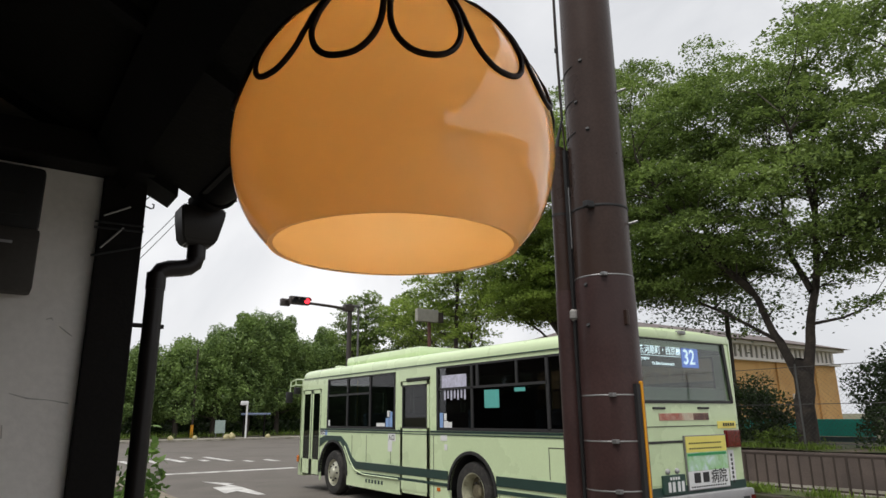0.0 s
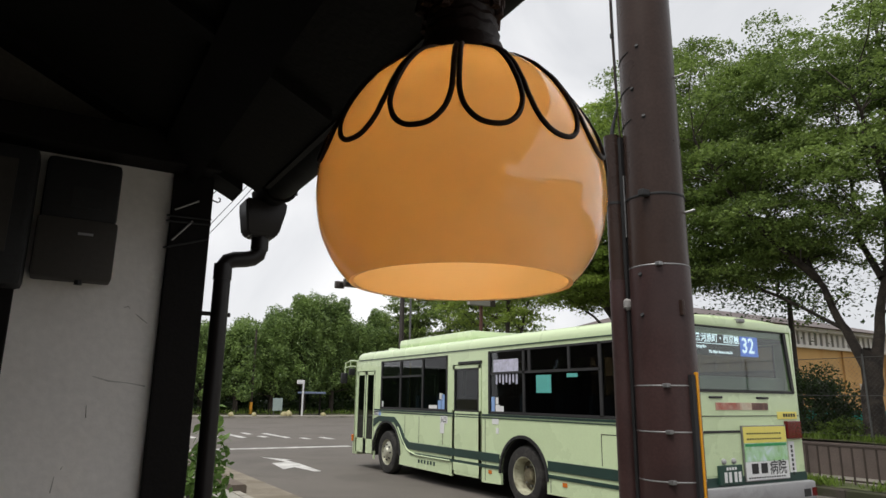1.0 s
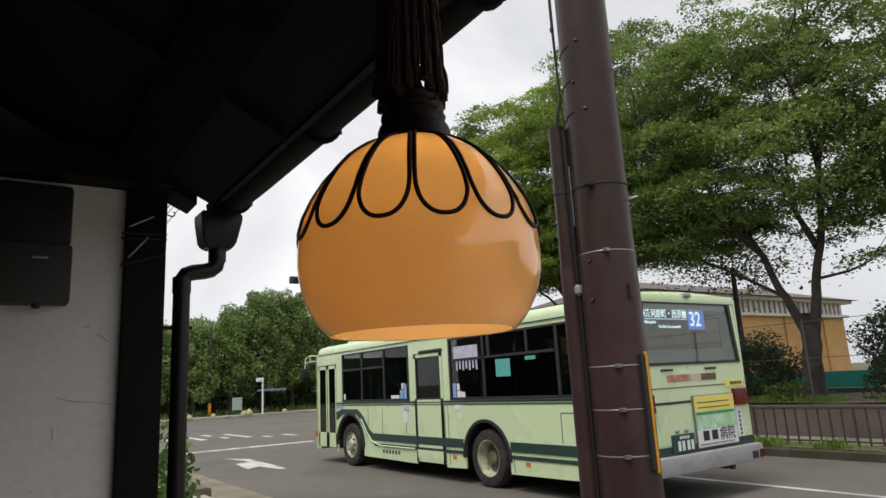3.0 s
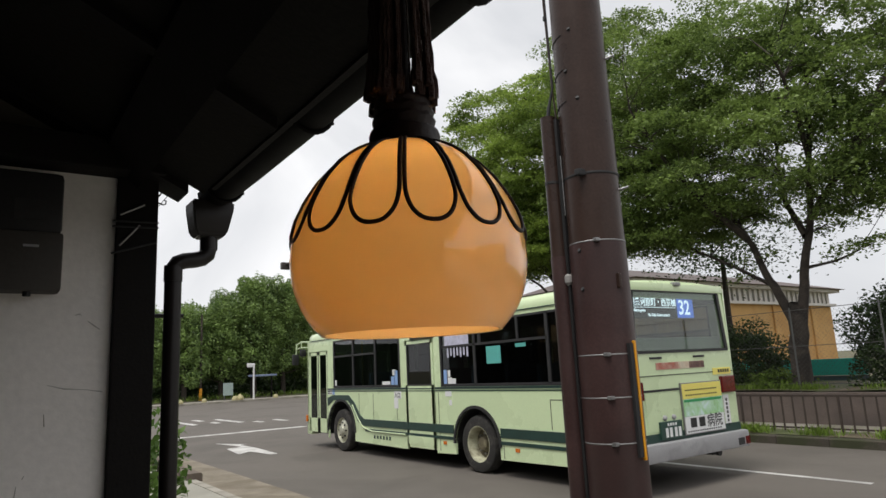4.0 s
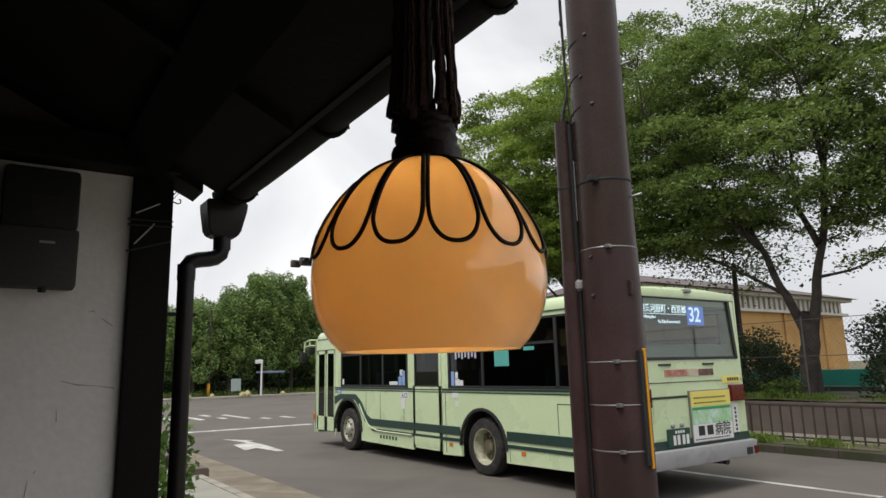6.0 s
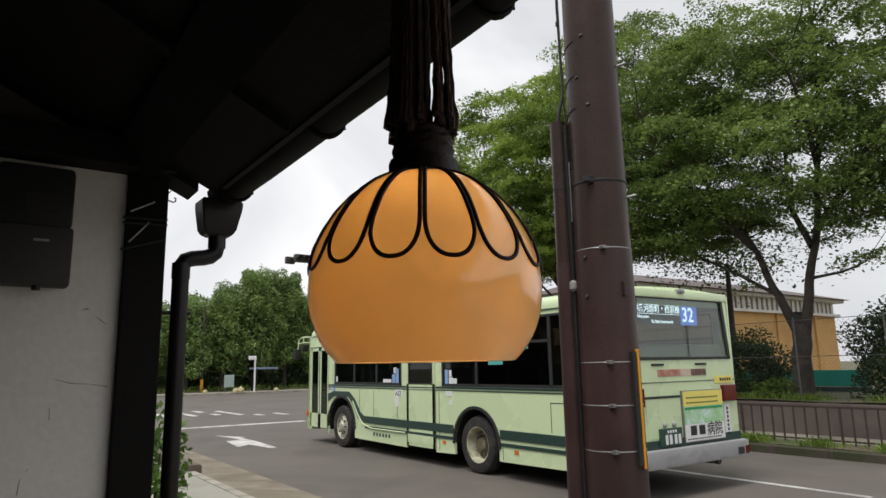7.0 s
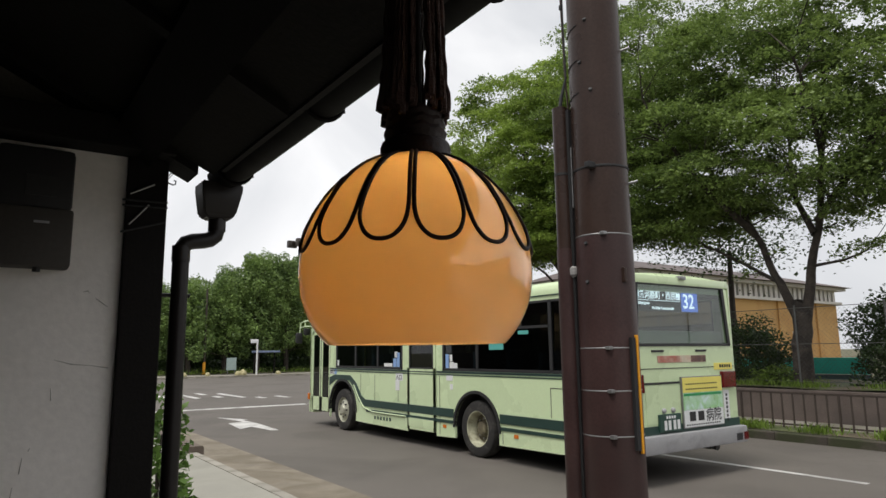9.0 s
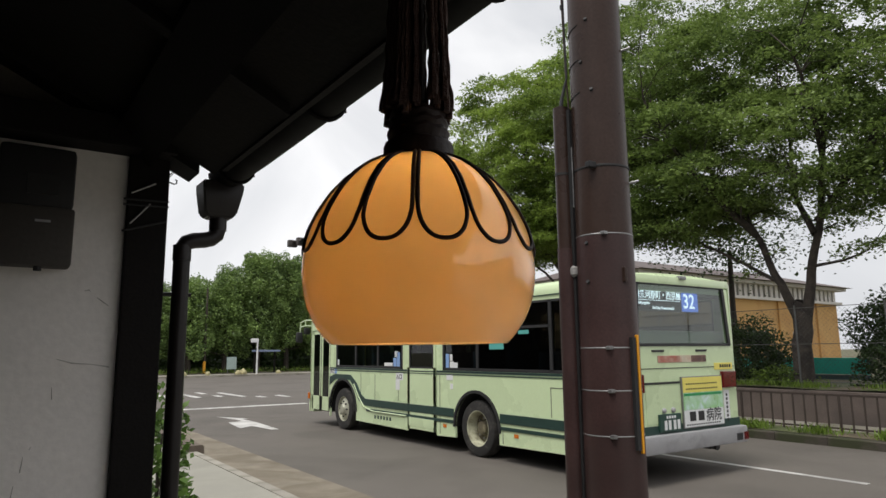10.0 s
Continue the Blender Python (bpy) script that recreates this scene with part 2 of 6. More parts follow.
def wording(name, text, size, m, mat, parent, squeeze=1.0, label=""):
    """Lettering as a thin mesh, standing in the plane of m."""
    cu = bpy.data.curves.new(name, "FONT")
    cu.body = text
    cu.size = size
    cu.extrude = 0.0015
    cu.offset = size * 0.012
    cu.resolution_u = 2
    tmp = bpy.data.objects.new(name, cu)
    scene.collection.objects.link(tmp)
    me = bpy.data.meshes.new_from_object(tmp.evaluated_get(bpy.context.evaluated_depsgraph_get()))
    bpy.data.objects.remove(tmp)
    me.transform(m @ Matrix.Diagonal((squeeze, 1, 1, 1)))
    me.materials.clear()
    me.materials.append(mat)
    return tagged(attach(new(name, me), parent), label)


def flat(bm, outline, z):
    bm.faces.new([bm.verts.new((x, y, z)) for x, y in outline])
    return bm

# ---- ground, road and pavements ----
bm = bmesh.new()
flat(bm, [(-900, -900), (900, -900), (900, 900), (-900, 900)], -0.012)
solid("ground", bm, M_SOIL, "wide brown earth under the streets", "ground", "structure")

bm = bmesh.new()
flat(bm, [(-3.8, -60), (5.85, -60), (5.85, 16.0), (8.5, 19.0), (60, 19.0), (60, 44.0), (-60, 44.0), (-60, 19.0), (-6.5, 19.0), (-3.8, 15.0)], 0.0)
solid("road", bm, M_ASPHALT, "worn grey asphalt road with a junction", "road", "structure")


def painted(name, outline, label):
    b = bmesh.new()
    flat(b, outline, 0.005)
    return solid(name, b, M_ROADPAINT, label, "road marking", "structure")


painted("centre_line", [(2.59, -5.0), (2.71, -5.0), (2.71, 13.4), (2.59, 13.4)], "worn white centre line on the asphalt")
painted("stop_line", [(-3.0, 13.5), (2.56, 13.3), (2.56, 13.75), (-3.0, 13.95)], "white stop line across the asphalt")
painted("turn_arrow", [(-1.22, 6.25), (-1.38, 6.25), (-1.5, 7.4), (-1.9, 7.05), (-1.72, 8.6), (-1.3, 8.75), (-1.3, 9.0), (-1.5, 10.45), (-0.95, 9.3), (-1.14, 9.3), (-1.1, 8.2)], "white turn arrow painted on the asphalt")
for x, y0, y1 in ((-2.5, 19.8, 23.2), (-1.6, 19.9, 22.0), (-0.65, 19.6, 22.9), (0.3, 19.5, 22.6), (1.2, 21.9, 23.4), (1.25, 19.5, 20.6), (2.0, 18.8, 22.6), (2.55, 17.8, 18.8), (3.45, 17.4, 18.95)):
    painted("crosswalk_bar", [(x - 0.12, y0), (x + 0.16, y0 + 0.1), (x + 0.13, y1), (x - 0.16, y1 - 0.15)], "white bar of a worn pedestrian crossing")

# ---- the townhouse front with its eave ----
def roof_z(x):
    return 2.475 + 0.5 * (-6.45 - x)


Y_END = -6.6
bm = bmesh.new()
prism(bm, [(-8.6, 0.05), (-6.745, 0.05), (-6.745, 2.53), (-8.6, 2.53)], 1, Y_END, Y_END + 0.12)
wall_north = solid("wall_north", bm, M_PLASTER, "scuffed white plaster sleeve wall under the eave", "wall", "structure")
# plaster triangle under the roof; its deep shade is put into the brown colour
bm = bmesh.new()
prism(bm, [(-8.6, 2.64), (-6.62, 2.64), (-6.62, roof_z(-6.62) + 0.02), (-8.6, roof_z(-8.6) + 0.02)], 1, Y_END + 0.02, Y_END + 0.1)
solid("gable_infill", bm, material("shaded_plaster_infill", (0.1, 0.09, 0.075), 0.95, 0, 0.2, 4, 50, 0.2), "plaster infill above the beam, eave's shade put into its colour", "wall", "structure")
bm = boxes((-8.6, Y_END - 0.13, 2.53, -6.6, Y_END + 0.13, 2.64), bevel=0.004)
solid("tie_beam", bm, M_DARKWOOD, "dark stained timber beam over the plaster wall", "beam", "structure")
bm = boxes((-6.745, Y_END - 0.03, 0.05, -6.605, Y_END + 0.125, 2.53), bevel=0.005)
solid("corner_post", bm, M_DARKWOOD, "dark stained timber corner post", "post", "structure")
# front wall behind the camera's shoulder, closing the porch
bm = boxes((-8.72, -12.6, 0.05, -8.6, Y_END + 0.12, 3.55))
solid("wall_west", bm, M_DARKWOOD, "dark boarded house front", "wall", "structure")
# unseen wall, added to keep southern sky light off the plaster's top
bm = boxes((-8.72, -12.72, 0.05, -6.9, -12.6, 3.3))
solid("wall_south", bm, M_DARKWOOD, "unseen dark wall of the porch, added to dim the plaster", "wall", "structure")
# unseen dark walls, added so that the bus windows mirror no bright sky
for y0, y1 in ((-34.0, -12.8), (Y_END + 0.2, 13.0)):
    solid("wall_street", boxes((-9.1, y0, 0.0, -8.8, y1, 4.6)), material("dark_blocker_boards", (0.06, 0.048, 0.04), 0.85, 0, 0.3, 1.5, 40, 0.2), "unseen dark street wall, added to darken window reflections", "wall", "structure")
# two unseen walls, added to cut off light from the low sky
blocker_boards = material("plain_blocker_boards", (0.16, 0.14, 0.12), 0.9, 0, 0.3, 1.5, 40, 0.2)
solid("wall_far_south", boxes((-9.0, -44.3, 0.0, 14.0, -44.0, 3.6)), blocker_boards, "unseen plain wall to the south, added to block low sky", "wall", "structure")
solid("wall_far_east", boxes((14.0, -44.0, 0.86, 14.3, -17.0, 6.2)), blocker_boards, "unseen plain wall across the street, added to block low sky", "wall", "structure")
bm = bmesh.new()
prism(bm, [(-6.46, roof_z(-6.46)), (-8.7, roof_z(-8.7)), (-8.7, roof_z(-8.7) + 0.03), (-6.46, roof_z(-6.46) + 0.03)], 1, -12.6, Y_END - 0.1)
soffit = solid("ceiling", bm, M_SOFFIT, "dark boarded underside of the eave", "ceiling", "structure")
bm = bmesh.new()
prism(bm, [(-6.3, roof_z(-6.46) + 0.06), (-8.9, roof_z(-8.9) + 0.06), (-8.9, roof_z(-8.9) + 0.16), (-6.3, roof_z(-6.46) + 0.1)], 1, -12.6, Y_END - 0.08)
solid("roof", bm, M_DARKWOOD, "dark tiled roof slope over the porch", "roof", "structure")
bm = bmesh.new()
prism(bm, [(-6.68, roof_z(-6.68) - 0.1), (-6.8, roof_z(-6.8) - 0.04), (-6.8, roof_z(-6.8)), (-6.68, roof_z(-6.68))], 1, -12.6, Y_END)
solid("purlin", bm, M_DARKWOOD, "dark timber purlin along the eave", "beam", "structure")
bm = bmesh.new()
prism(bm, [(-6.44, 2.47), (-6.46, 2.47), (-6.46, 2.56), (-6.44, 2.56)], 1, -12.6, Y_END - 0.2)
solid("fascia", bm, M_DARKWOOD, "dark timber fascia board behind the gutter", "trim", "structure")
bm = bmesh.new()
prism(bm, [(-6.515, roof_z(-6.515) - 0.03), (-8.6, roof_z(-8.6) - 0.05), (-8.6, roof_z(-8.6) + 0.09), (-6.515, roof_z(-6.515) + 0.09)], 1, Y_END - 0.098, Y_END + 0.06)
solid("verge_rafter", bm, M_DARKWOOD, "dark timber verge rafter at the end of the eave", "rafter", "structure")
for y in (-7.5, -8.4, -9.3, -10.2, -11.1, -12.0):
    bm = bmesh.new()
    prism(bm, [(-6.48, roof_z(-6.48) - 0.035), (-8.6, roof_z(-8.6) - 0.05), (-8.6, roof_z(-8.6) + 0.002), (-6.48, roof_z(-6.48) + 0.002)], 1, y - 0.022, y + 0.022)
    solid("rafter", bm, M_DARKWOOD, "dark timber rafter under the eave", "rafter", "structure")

# ---- the bus, standing at the lights ----
M_BUS = material("pale_green_paint", (0.63, 0.76, 0.47), 0.28, 0, 0.05, 1.2, 40, 0.01, dirt=(0.57, 0.69, 0.43), dirt_at=0.7, coat=0.3)
M_BUS_DARK = material("dark_green_stripe", (0.02, 0.05, 0.042), 0.35, 0, 0.15, 4, 50, 0.01)
M_SEAL = material("window_rubber", (0.02, 0.02, 0.021), 0.55, 0, 0.2, 8, 60, 0.05)
M_TINT = glass("tinted_window", (0.33, 0.35, 0.36))
M_CLEAR = glass("clear_sash", (0.62, 0.64, 0.66), 0.02, 0.09)
M_TINT_REAR = glass("rear_window", (0.62, 0.68, 0.65), 0.03, 0.085)
M_LINING = material("bus_lining", (0.2, 0.2, 0.19), 0.8, 0, 0.15, 3, 40, 0.1)
M_SEATCLOTH = material("seat_cloth", (0.05, 0.09, 0.12), 0.95, 0, 0.25, 9, 80, 0.3)
M_TYRE = material("tyre_rubber", (0.022, 0.021, 0.02), 0.85, 0, 0.25, 12, 90, 0.3, dirt=(0.06, 0.055, 0.05), dirt_at=0.6)
M_RIM = material("cream_wheel_paint", (0.5, 0.5, 0.36), 0.5, 0, 0.2, 8, 60, 0.05, dirt=(0.2, 0.18, 0.12), dirt_at=0.58)
M_HUB = material("dark_hub", (0.2, 0.18, 0.11), 0.7, 0, 0.4, 10, 60, 0.1, dirt=(0.06, 0.045, 0.03), dirt_at=0.52)
M_CHROME = material("bright_wheel_trim", (0.5, 0.5, 0.4), 0.35, 0.35, 0.2, 12, 60, 0.03)
M_BUMPER = material("grey_bumper", (0.33, 0.33, 0.34), 0.5, 0, 0.12, 5, 60, 0.03, dirt=(0.2, 0.2, 0.2), dirt_at=0.62)
M_RED = material("red_lens", (0.12, 0.008, 0.01), 0.15, 0, 0.1, 20, 60, 0.0, coat=0.5)
M_AMBER = material("amber_lens", (0.6, 0.16, 0.02), 0.2, 0, 0.1, 20, 60, 0.0)
M_WHITE = material("white_sticker", (0.75, 0.76, 0.76), 0.5, 0, 0.06, 12, 60, 0.0)
M_BLUE = material("blue_sticker", (0.25, 0.4, 0.7), 0.5, 0, 0.1, 12, 60, 0.0)
M_TEAL = material("teal_notice", (0.1, 0.42, 0.38), 0.6, 0, 0.06, 12, 60, 0.0)
M_SIGNYELLOW = material("yellow_notice", (0.8, 0.7, 0.16), 0.5, 0, 0.06, 12, 60, 0.0)
M_SIGNGREEN = material("green_notice", (0.35, 0.62, 0.3), 0.5, 0, 0.2, 9, 60, 0.0, dirt=(0.62, 0.78, 0.75), dirt_at=0.52)
M_INK = material("black_ink", (0.02, 0.02, 0.02), 0.6)
M_PLATE = material("green_plate", (0.02, 0.06, 0.045), 0.45)
M_LED_BOARD = material("led_board", (0.01, 0.01, 0.012), 0.4)
M_LED = glowing("led_white", (0.8, 0.87, 1.0), 2.2)
M_LED_BLUE = glowing("led_blue", (0.12, 0.25, 0.95), 1.0)
M_POSTER = material("window_poster", (0.5, 0.5, 0.62), 0.6, 0, 0.35, 14, 60, 0.0)

XL, XR, YB, YF = -0.06, 2.43, -3.4, 7.15
bus = thing("bus", "pale green city bus with dark green stripes, waiting on the road", "bus", (1.18, 1.9, 0))


def arch(cy, r, n=20):
    arc = [(cy + r * math.cos(a), 0.46 + r * math.sin(a)) for a in [math.pi * (1 - k / n) for k in range(n + 1)]]
    return [(cy - r, 0.27), *arc, (cy + r, 0.27)]


def side(x0, x1, doors):
    def piece(name, b):
        return part(name, b, M_BUS, bus)
    if doors:
        piece("lower_panel", prism(bmesh.new(), [(-3.3, 0.46), (-2.75, 0.3), *arch(0.0, 0.62), (1.22, 0.25), (1.22, 1.48), (-3.3, 1.48)], 0, x0, x1))
        piece("lower_panel", prism(bmesh.new(), [(2.26, 0.25), *arch(5.2, 0.69), (5.93, 0.3), (5.93, 1.48), (2.26, 1.48)], 0, x0, x1))
        spans = [(-3.3, -3.08, 1.48), (0.98, 1.22, 1.48), (2.26, 2.47, 1.48), (5.57, 5.93, 1.48), (7.04, 7.12, 0.36)]
        piece("door_header", boxes((x0, 1.22, 2.38, x1, 2.26, 2.57)))
        piece("door_header", boxes((x0, 5.93, 2.38, x1, 7.04, 2.57)))
    else:
        piece("lower_panel", prism(bmesh.new(), [(-3.3, 0.46), (-2.75, 0.3), *arch(0.0, 0.62), (3, 0.25), *arch(5.2, 0.69), (7.1, 0.3), (7.1, 1.48), (-3.3, 1.48)], 0, x0, x1))
        spans = [(-3.3, -3.08, 1.48), (0.98, 1.15, 1.48), (3.4, 3.55, 1.48), (5.57, 5.75, 1.48), (7.0, 7.12, 1.48)]
    for a, c, z in spans:
        piece("pillar", boxes((x0, a, z, x1, c, 2.57)))
    piece("cant_rail", boxes((x0, -3.3, 2.57, x1, 7.12, 2.66)))


side(XL, XL + 0.04, True)
side(XR - 0.04, XR, False)

# roof with rounded shoulders and its drip line
prof = [(XL, 2.64), (XL - 0.005, 2.72), (XL + 0.01, 2.79), (XL + 0.06, 2.84), (XL + 0.2, 2.875), (0.6, 2.9), (1.185, 2.91),
        (1.77, 2.9), (XR - 0.2, 2.875), (XR - 0.06, 2.84), (XR - 0.01, 2.79), (XR + 0.005, 2.72), (XR, 2.64), (XR - 0.1, 2.62), (XL + 0.1, 2.62)]
b = bmesh.new()
rings = []
for y, s, dz in ((YB + 0.02, 0.9, -0.07), (YB + 0.06, 0.955, -0.025), (YB + 0.14, 0.985, -0.006), (YB + 0.3, 1, 0), (6.8, 1, 0), (7.0, 0.99, -0.015), (7.1, 0.97, -0.05), (7.15, 0.94, -0.1)):
    rings.append([b.verts.new((1.185 + (x - 1.185) * s, y, max(2.62, z + (dz if z > 2.7 else 0)))) for x, z in prof])
for r0, r1 in zip(rings, rings[1:]):
    for k in range(len(prof)):
        b.faces.new((r0[k], r0[(k + 1) % len(prof)], r1[(k + 1) % len(prof)], r1[k]))
b.faces.new(rings[0])
b.faces.new(rings[-1])
roof = part("roof", b, M_BUS, bus, smooth=True)
part("drip_rail", boxes((XL - 0.016, -3.25, 2.645, XL + 0.002, 7.0, 2.662)), M_BUS_DARK, roof)
part("air_conditioner", boxes((0.4, 2.3, 2.86, 2.0, 5.6, 3.13), bevel=0.11), M_BUS, roof, smooth=True)
part("vent_cap", boxes((0.5, 6.2, 2.86, 0.7, 6.4, 2.98), bevel=0.03), M_BUS, roof, smooth=True)
part("roof_hatch", boxes((0.6, 0.6, 2.88, 1.6, 1.7, 2.96), bevel=0.03), M_BUS, roof, smooth=True)

# rear end: rounded corner columns, lower panel, window surround
rear = bmesh.new()
box(rear, XL + 0.1, YB, 0.66, XR - 0.1, YB + 0.05, 1.875)
box(rear, XL + 0.1, YB - 0.004, 2.722, XR - 0.1, YB + 0.08, 2.84, bevel=0.012)
prism(rear, [(XL + 0.1, 1.875), (0.1, 1.875), (0.15, 2.71), (XL + 0.1, 2.71)], 1, YB, YB + 0.06)
prism(rear, [(XR - 0.1, 1.875), (2.24, 1.875), (2.15, 2.71), (XR - 0.14, 2.71)], 1, YB, YB + 0.06)
for cx, s in ((XL + 0.1, -1), (XR - 0.1, 1)):
    arc = [(cx + s * 0.1 * math.sin(a), YB + 0.1 - 0.1 * math.cos(a)) for a in [math.pi / 2 * k / 6 for k in range(7)]]
    prism(rear, arc + [(cx, YB + 0.1)], 2, 0.45, 2.8)
rear_panel = part("rear_panel", rear, M_BUS, bus, smooth=True)
part("rear_seam", boxes((XL + 0.1, YB - 0.006, 1.535, XR - 0.1, YB + 0.001, 1.545)), M_SEAL, rear_panel)
part("rear_trim", boxes((XL + 0.1, YB - 0.012, 1.325, 0.95, YB + 0.001, 1.355)), M_SEAL, rear_panel, "black trim strip")
part("rear_stripe", boxes((XL + 0.02, YB - 0.01, 0.66, XR - 0.06, YB + 0.002, 0.775)), M_BUS_DARK, rear_panel, "dark green stripe")
part("engine_hatch", boxes((0.2, YB - 0.007, 0.8, 0.93, YB + 0.001, 1.31), bevel=0.003), M_BUS, rear_panel)
for x in (0.5, 1.5):
    part("hatch_grip", boxes((x - 0.12, YB - 0.018, 1.765, x + 0.14, YB + 0.002, 1.795), bevel=0.006), M_SEAL, rear_panel, "black hatch grip")
rw = bmesh.new()
for seg in (((0.06, 1.845), (2.27, 1.845), (2.26, 1.885), (0.08, 1.885)), ((0.12, 2.705), (2.18, 2.705), (2.16, 2.722), (0.13, 2.722)),
            ((0.06, 1.86), (0.11, 1.86), (0.16, 2.72), (0.12, 2.72)), ((2.22, 1.86), (2.28, 1.86), (2.19, 2.72), (2.13, 2.72))):
    prism(rw, seg, 1, YB - 0.014, YB + 0.012)
rear_window = part("rear_window", rw, M_SEAL, bus, "black rubber window surround")
b = bmesh.new()
prism(b, [(0.09, 1.87), (2.25, 1.87), (2.15, 2.715), (0.14, 2.715)], 1, YB + 0.012, YB + 0.016)
part("pane", b, M_TINT_REAR, rear_window, "faintly tinted rear glass")
part("rear_camera", boxes((1.08, YB - 0.05, 2.80, 1.22, YB + 0.06, 2.86), bevel=0.02), M_STEEL, bus, smooth=True)

# destination display behind the rear glass
display = part("destination_display", boxes((0.12, YB + 0.05, 2.34, 1.6, YB + 0.12, 2.66)), M_LED_BOARD, bus, "lit destination board")
RW = Matrix.Translation((0, YB + 0.046, 0)) @ pose(0, 0, 0, 90, 0, 0)
wording("destination_text", "四条河原町・西京極", 0.135, Matrix.Translation((0.14, 0, 2.52)) @ RW, M_LED, display, 0.86)
part("display_line", boxes((0.14, YB + 0.044, 2.487, 1.17, YB + 0.05, 2.494)), M_LED, display)
wording("destination_latin", "Nishikyogoku", 0.06, Matrix.Translation((0.14, 0, 2.43)) @ RW, M_LED, display)
wording("via_text", "Via Shijo Kawaramachi", 0.06, Matrix.Translation((0.52, 0, 2.365)) @ RW, M_LED, display, 0.9)
part("number_panel", boxes((1.2, YB + 0.044, 2.345, 1.59, YB + 0.05, 2.655)), M_LED_BLUE, display)
wording("route_number", "32", 0.3, Matrix.Translation((1.225, -0.004, 2.395)) @ RW, M_LED, display, 0.95)

# rear fittings
advert = part("advert_board", boxes((0.965, YB - 0.03, 0.70, 1.945, YB - 0.002, 1.415), bevel=0.006), M_STEEL, bus, "framed advertisement")
part("advert_top", boxes((0.985, YB - 0.036, 1.19, 1.925, YB - 0.028, 1.40)), M_SIGNYELLOW, advert)
part("advert_middle", boxes((0.985, YB - 0.036, 0.95, 1.925, YB - 0.028, 1.187)), M_SIGNGREEN, advert)
part("advert_bottom", boxes((0.985, YB - 0.036, 0.715, 1.925, YB - 0.028, 0.947)), M_WHITE, advert)
b = bmesh.new()
for k in range(2):
    x0 = 1.10 + k * 0.2
    box(b, x0, YB - 0.039, 0.795, x0 + 0.14, YB - 0.035, 0.925)
tagged(part("advert_bars", b, M_INK, advert), kind="stuff")
RA = Matrix.Translation((0, YB - 0.036, 0)) @ pose(0, 0, 0, 90, 0, 0)
wording("advert_text", "病院", 0.2, Matrix.Translation((1.49, 0, 0.79)) @ RA, M_INK, advert, 0.95)
b = bmesh.new()
for x0, x1, z in ((1.02, 1.9, 0.745), (1.05, 1.85, 1.31), (1.05, 1.85, 1.24)):
    for k in range(int((x1 - x0) / 0.055)):
        box(b, x0 + k * 0.055, YB - 0.039, z - 0.009, x0 + k * 0.055 + 0.034, YB - 0.035, z + 0.009)
tagged(part("advert_small_print", b, M_INK, advert), kind="stuff")
b = bmesh.new()
for x0, z0, x1, z1 in ((1.0, 1.145, 1.9, 1.18),):
    box(b, x0, YB - 0.039, z0, x1, YB - 0.035, z1)
part("advert_banner", b, material("advert_green", (0.03, 0.3, 0.1), 0.5), advert)
plate = part("number_plate", boxes((0.43, YB - 0.04, 0.69, 0.90, YB - 0.005, 0.925), bevel=0.008), M_PLATE, bus, "green number plate")
b = bmesh.new()
for k in range(4):
    x0 = 0.52 + k * 0.088 + (0.02 if k > 1 else 0)
    box(b, x0, YB - 0.044, 0.715, x0 + 0.055, YB - 0.039, 0.84)
for k in range(4):
    box(b, 0.57 + k * 0.055, YB - 0.044, 0.865, 0.605 + k * 0.055, YB - 0.039, 0.9)
tagged(part("plate_bars", b, M_WHITE, plate), kind="stuff")
for x in (0.56, 0.76):
    b = bmesh.new()
    bmesh.ops.create_uvsphere(b, u_segments=12, v_segments=8, radius=0.038, matrix=Matrix.Translation((x, YB - 0.012, 0.97)))
    part("plate_lamp", b, M_BUMPER, plate, smooth=True)
part("notice_strip", boxes((2.0, YB - 0.008, 0.67, 2.14, YB, 1.19)), M_WHITE, bus)
b = bmesh.new()
for k in range(7):
    box(b, 2.05, YB - 0.011, 0.74 + k * 0.06, 2.09, YB - 0.007, 0.78 + k * 0.06)
tagged(part("notice_print", b, M_INK, bus), kind="stuff")
part("warning_label", boxes((1.82, YB - 0.008, 1.495, 2.28, YB, 1.595)), M_SIGNYELLOW, bus)
b = bmesh.new()
for k in range(5):
    box(b, 1.95 + k * 0.06, YB - 0.011, 1.525, 1.99 + k * 0.06, YB - 0.007, 1.57)
tagged(part("warning_bars", b, M_INK, bus), kind="stuff")
sticker = part("sticker", boxes((0.5, YB - 0.005, 1.615, 1.62, YB, 1.715)), material("pale_sticker", (0.6, 0.52, 0.4), 0.5, dirt=(0.5, 0.3, 0.2)), bus)
part("sticker_picture", boxes((0.5, YB - 0.008, 1.62, 1.0, YB - 0.004, 1.71)), material("red_sticker", (0.4, 0.13, 0.09), 0.5, 0, 0.4, 9, 40, dirt=(0.5, 0.32, 0.25), dirt_at=0.55), sticker)
part("sticker_picture", boxes((1.26, YB - 0.008, 1.62, 1.62, YB - 0.004, 1.71)), material("brown_sticker", (0.12, 0.06, 0.05), 0.5, 0, 0.4, 9, 40, dirt=(0.4, 0.25, 0.18), dirt_at=0.55), sticker)
for x0, x1 in ((0.02, 0.14), (1.96, 2.3)):
    part("tail_lamp", boxes((x0, YB - 0.05, 1.225, x1, YB + 0.01, 1.47), bevel=0.015), M_RED, bus, "dark red tail lamp")
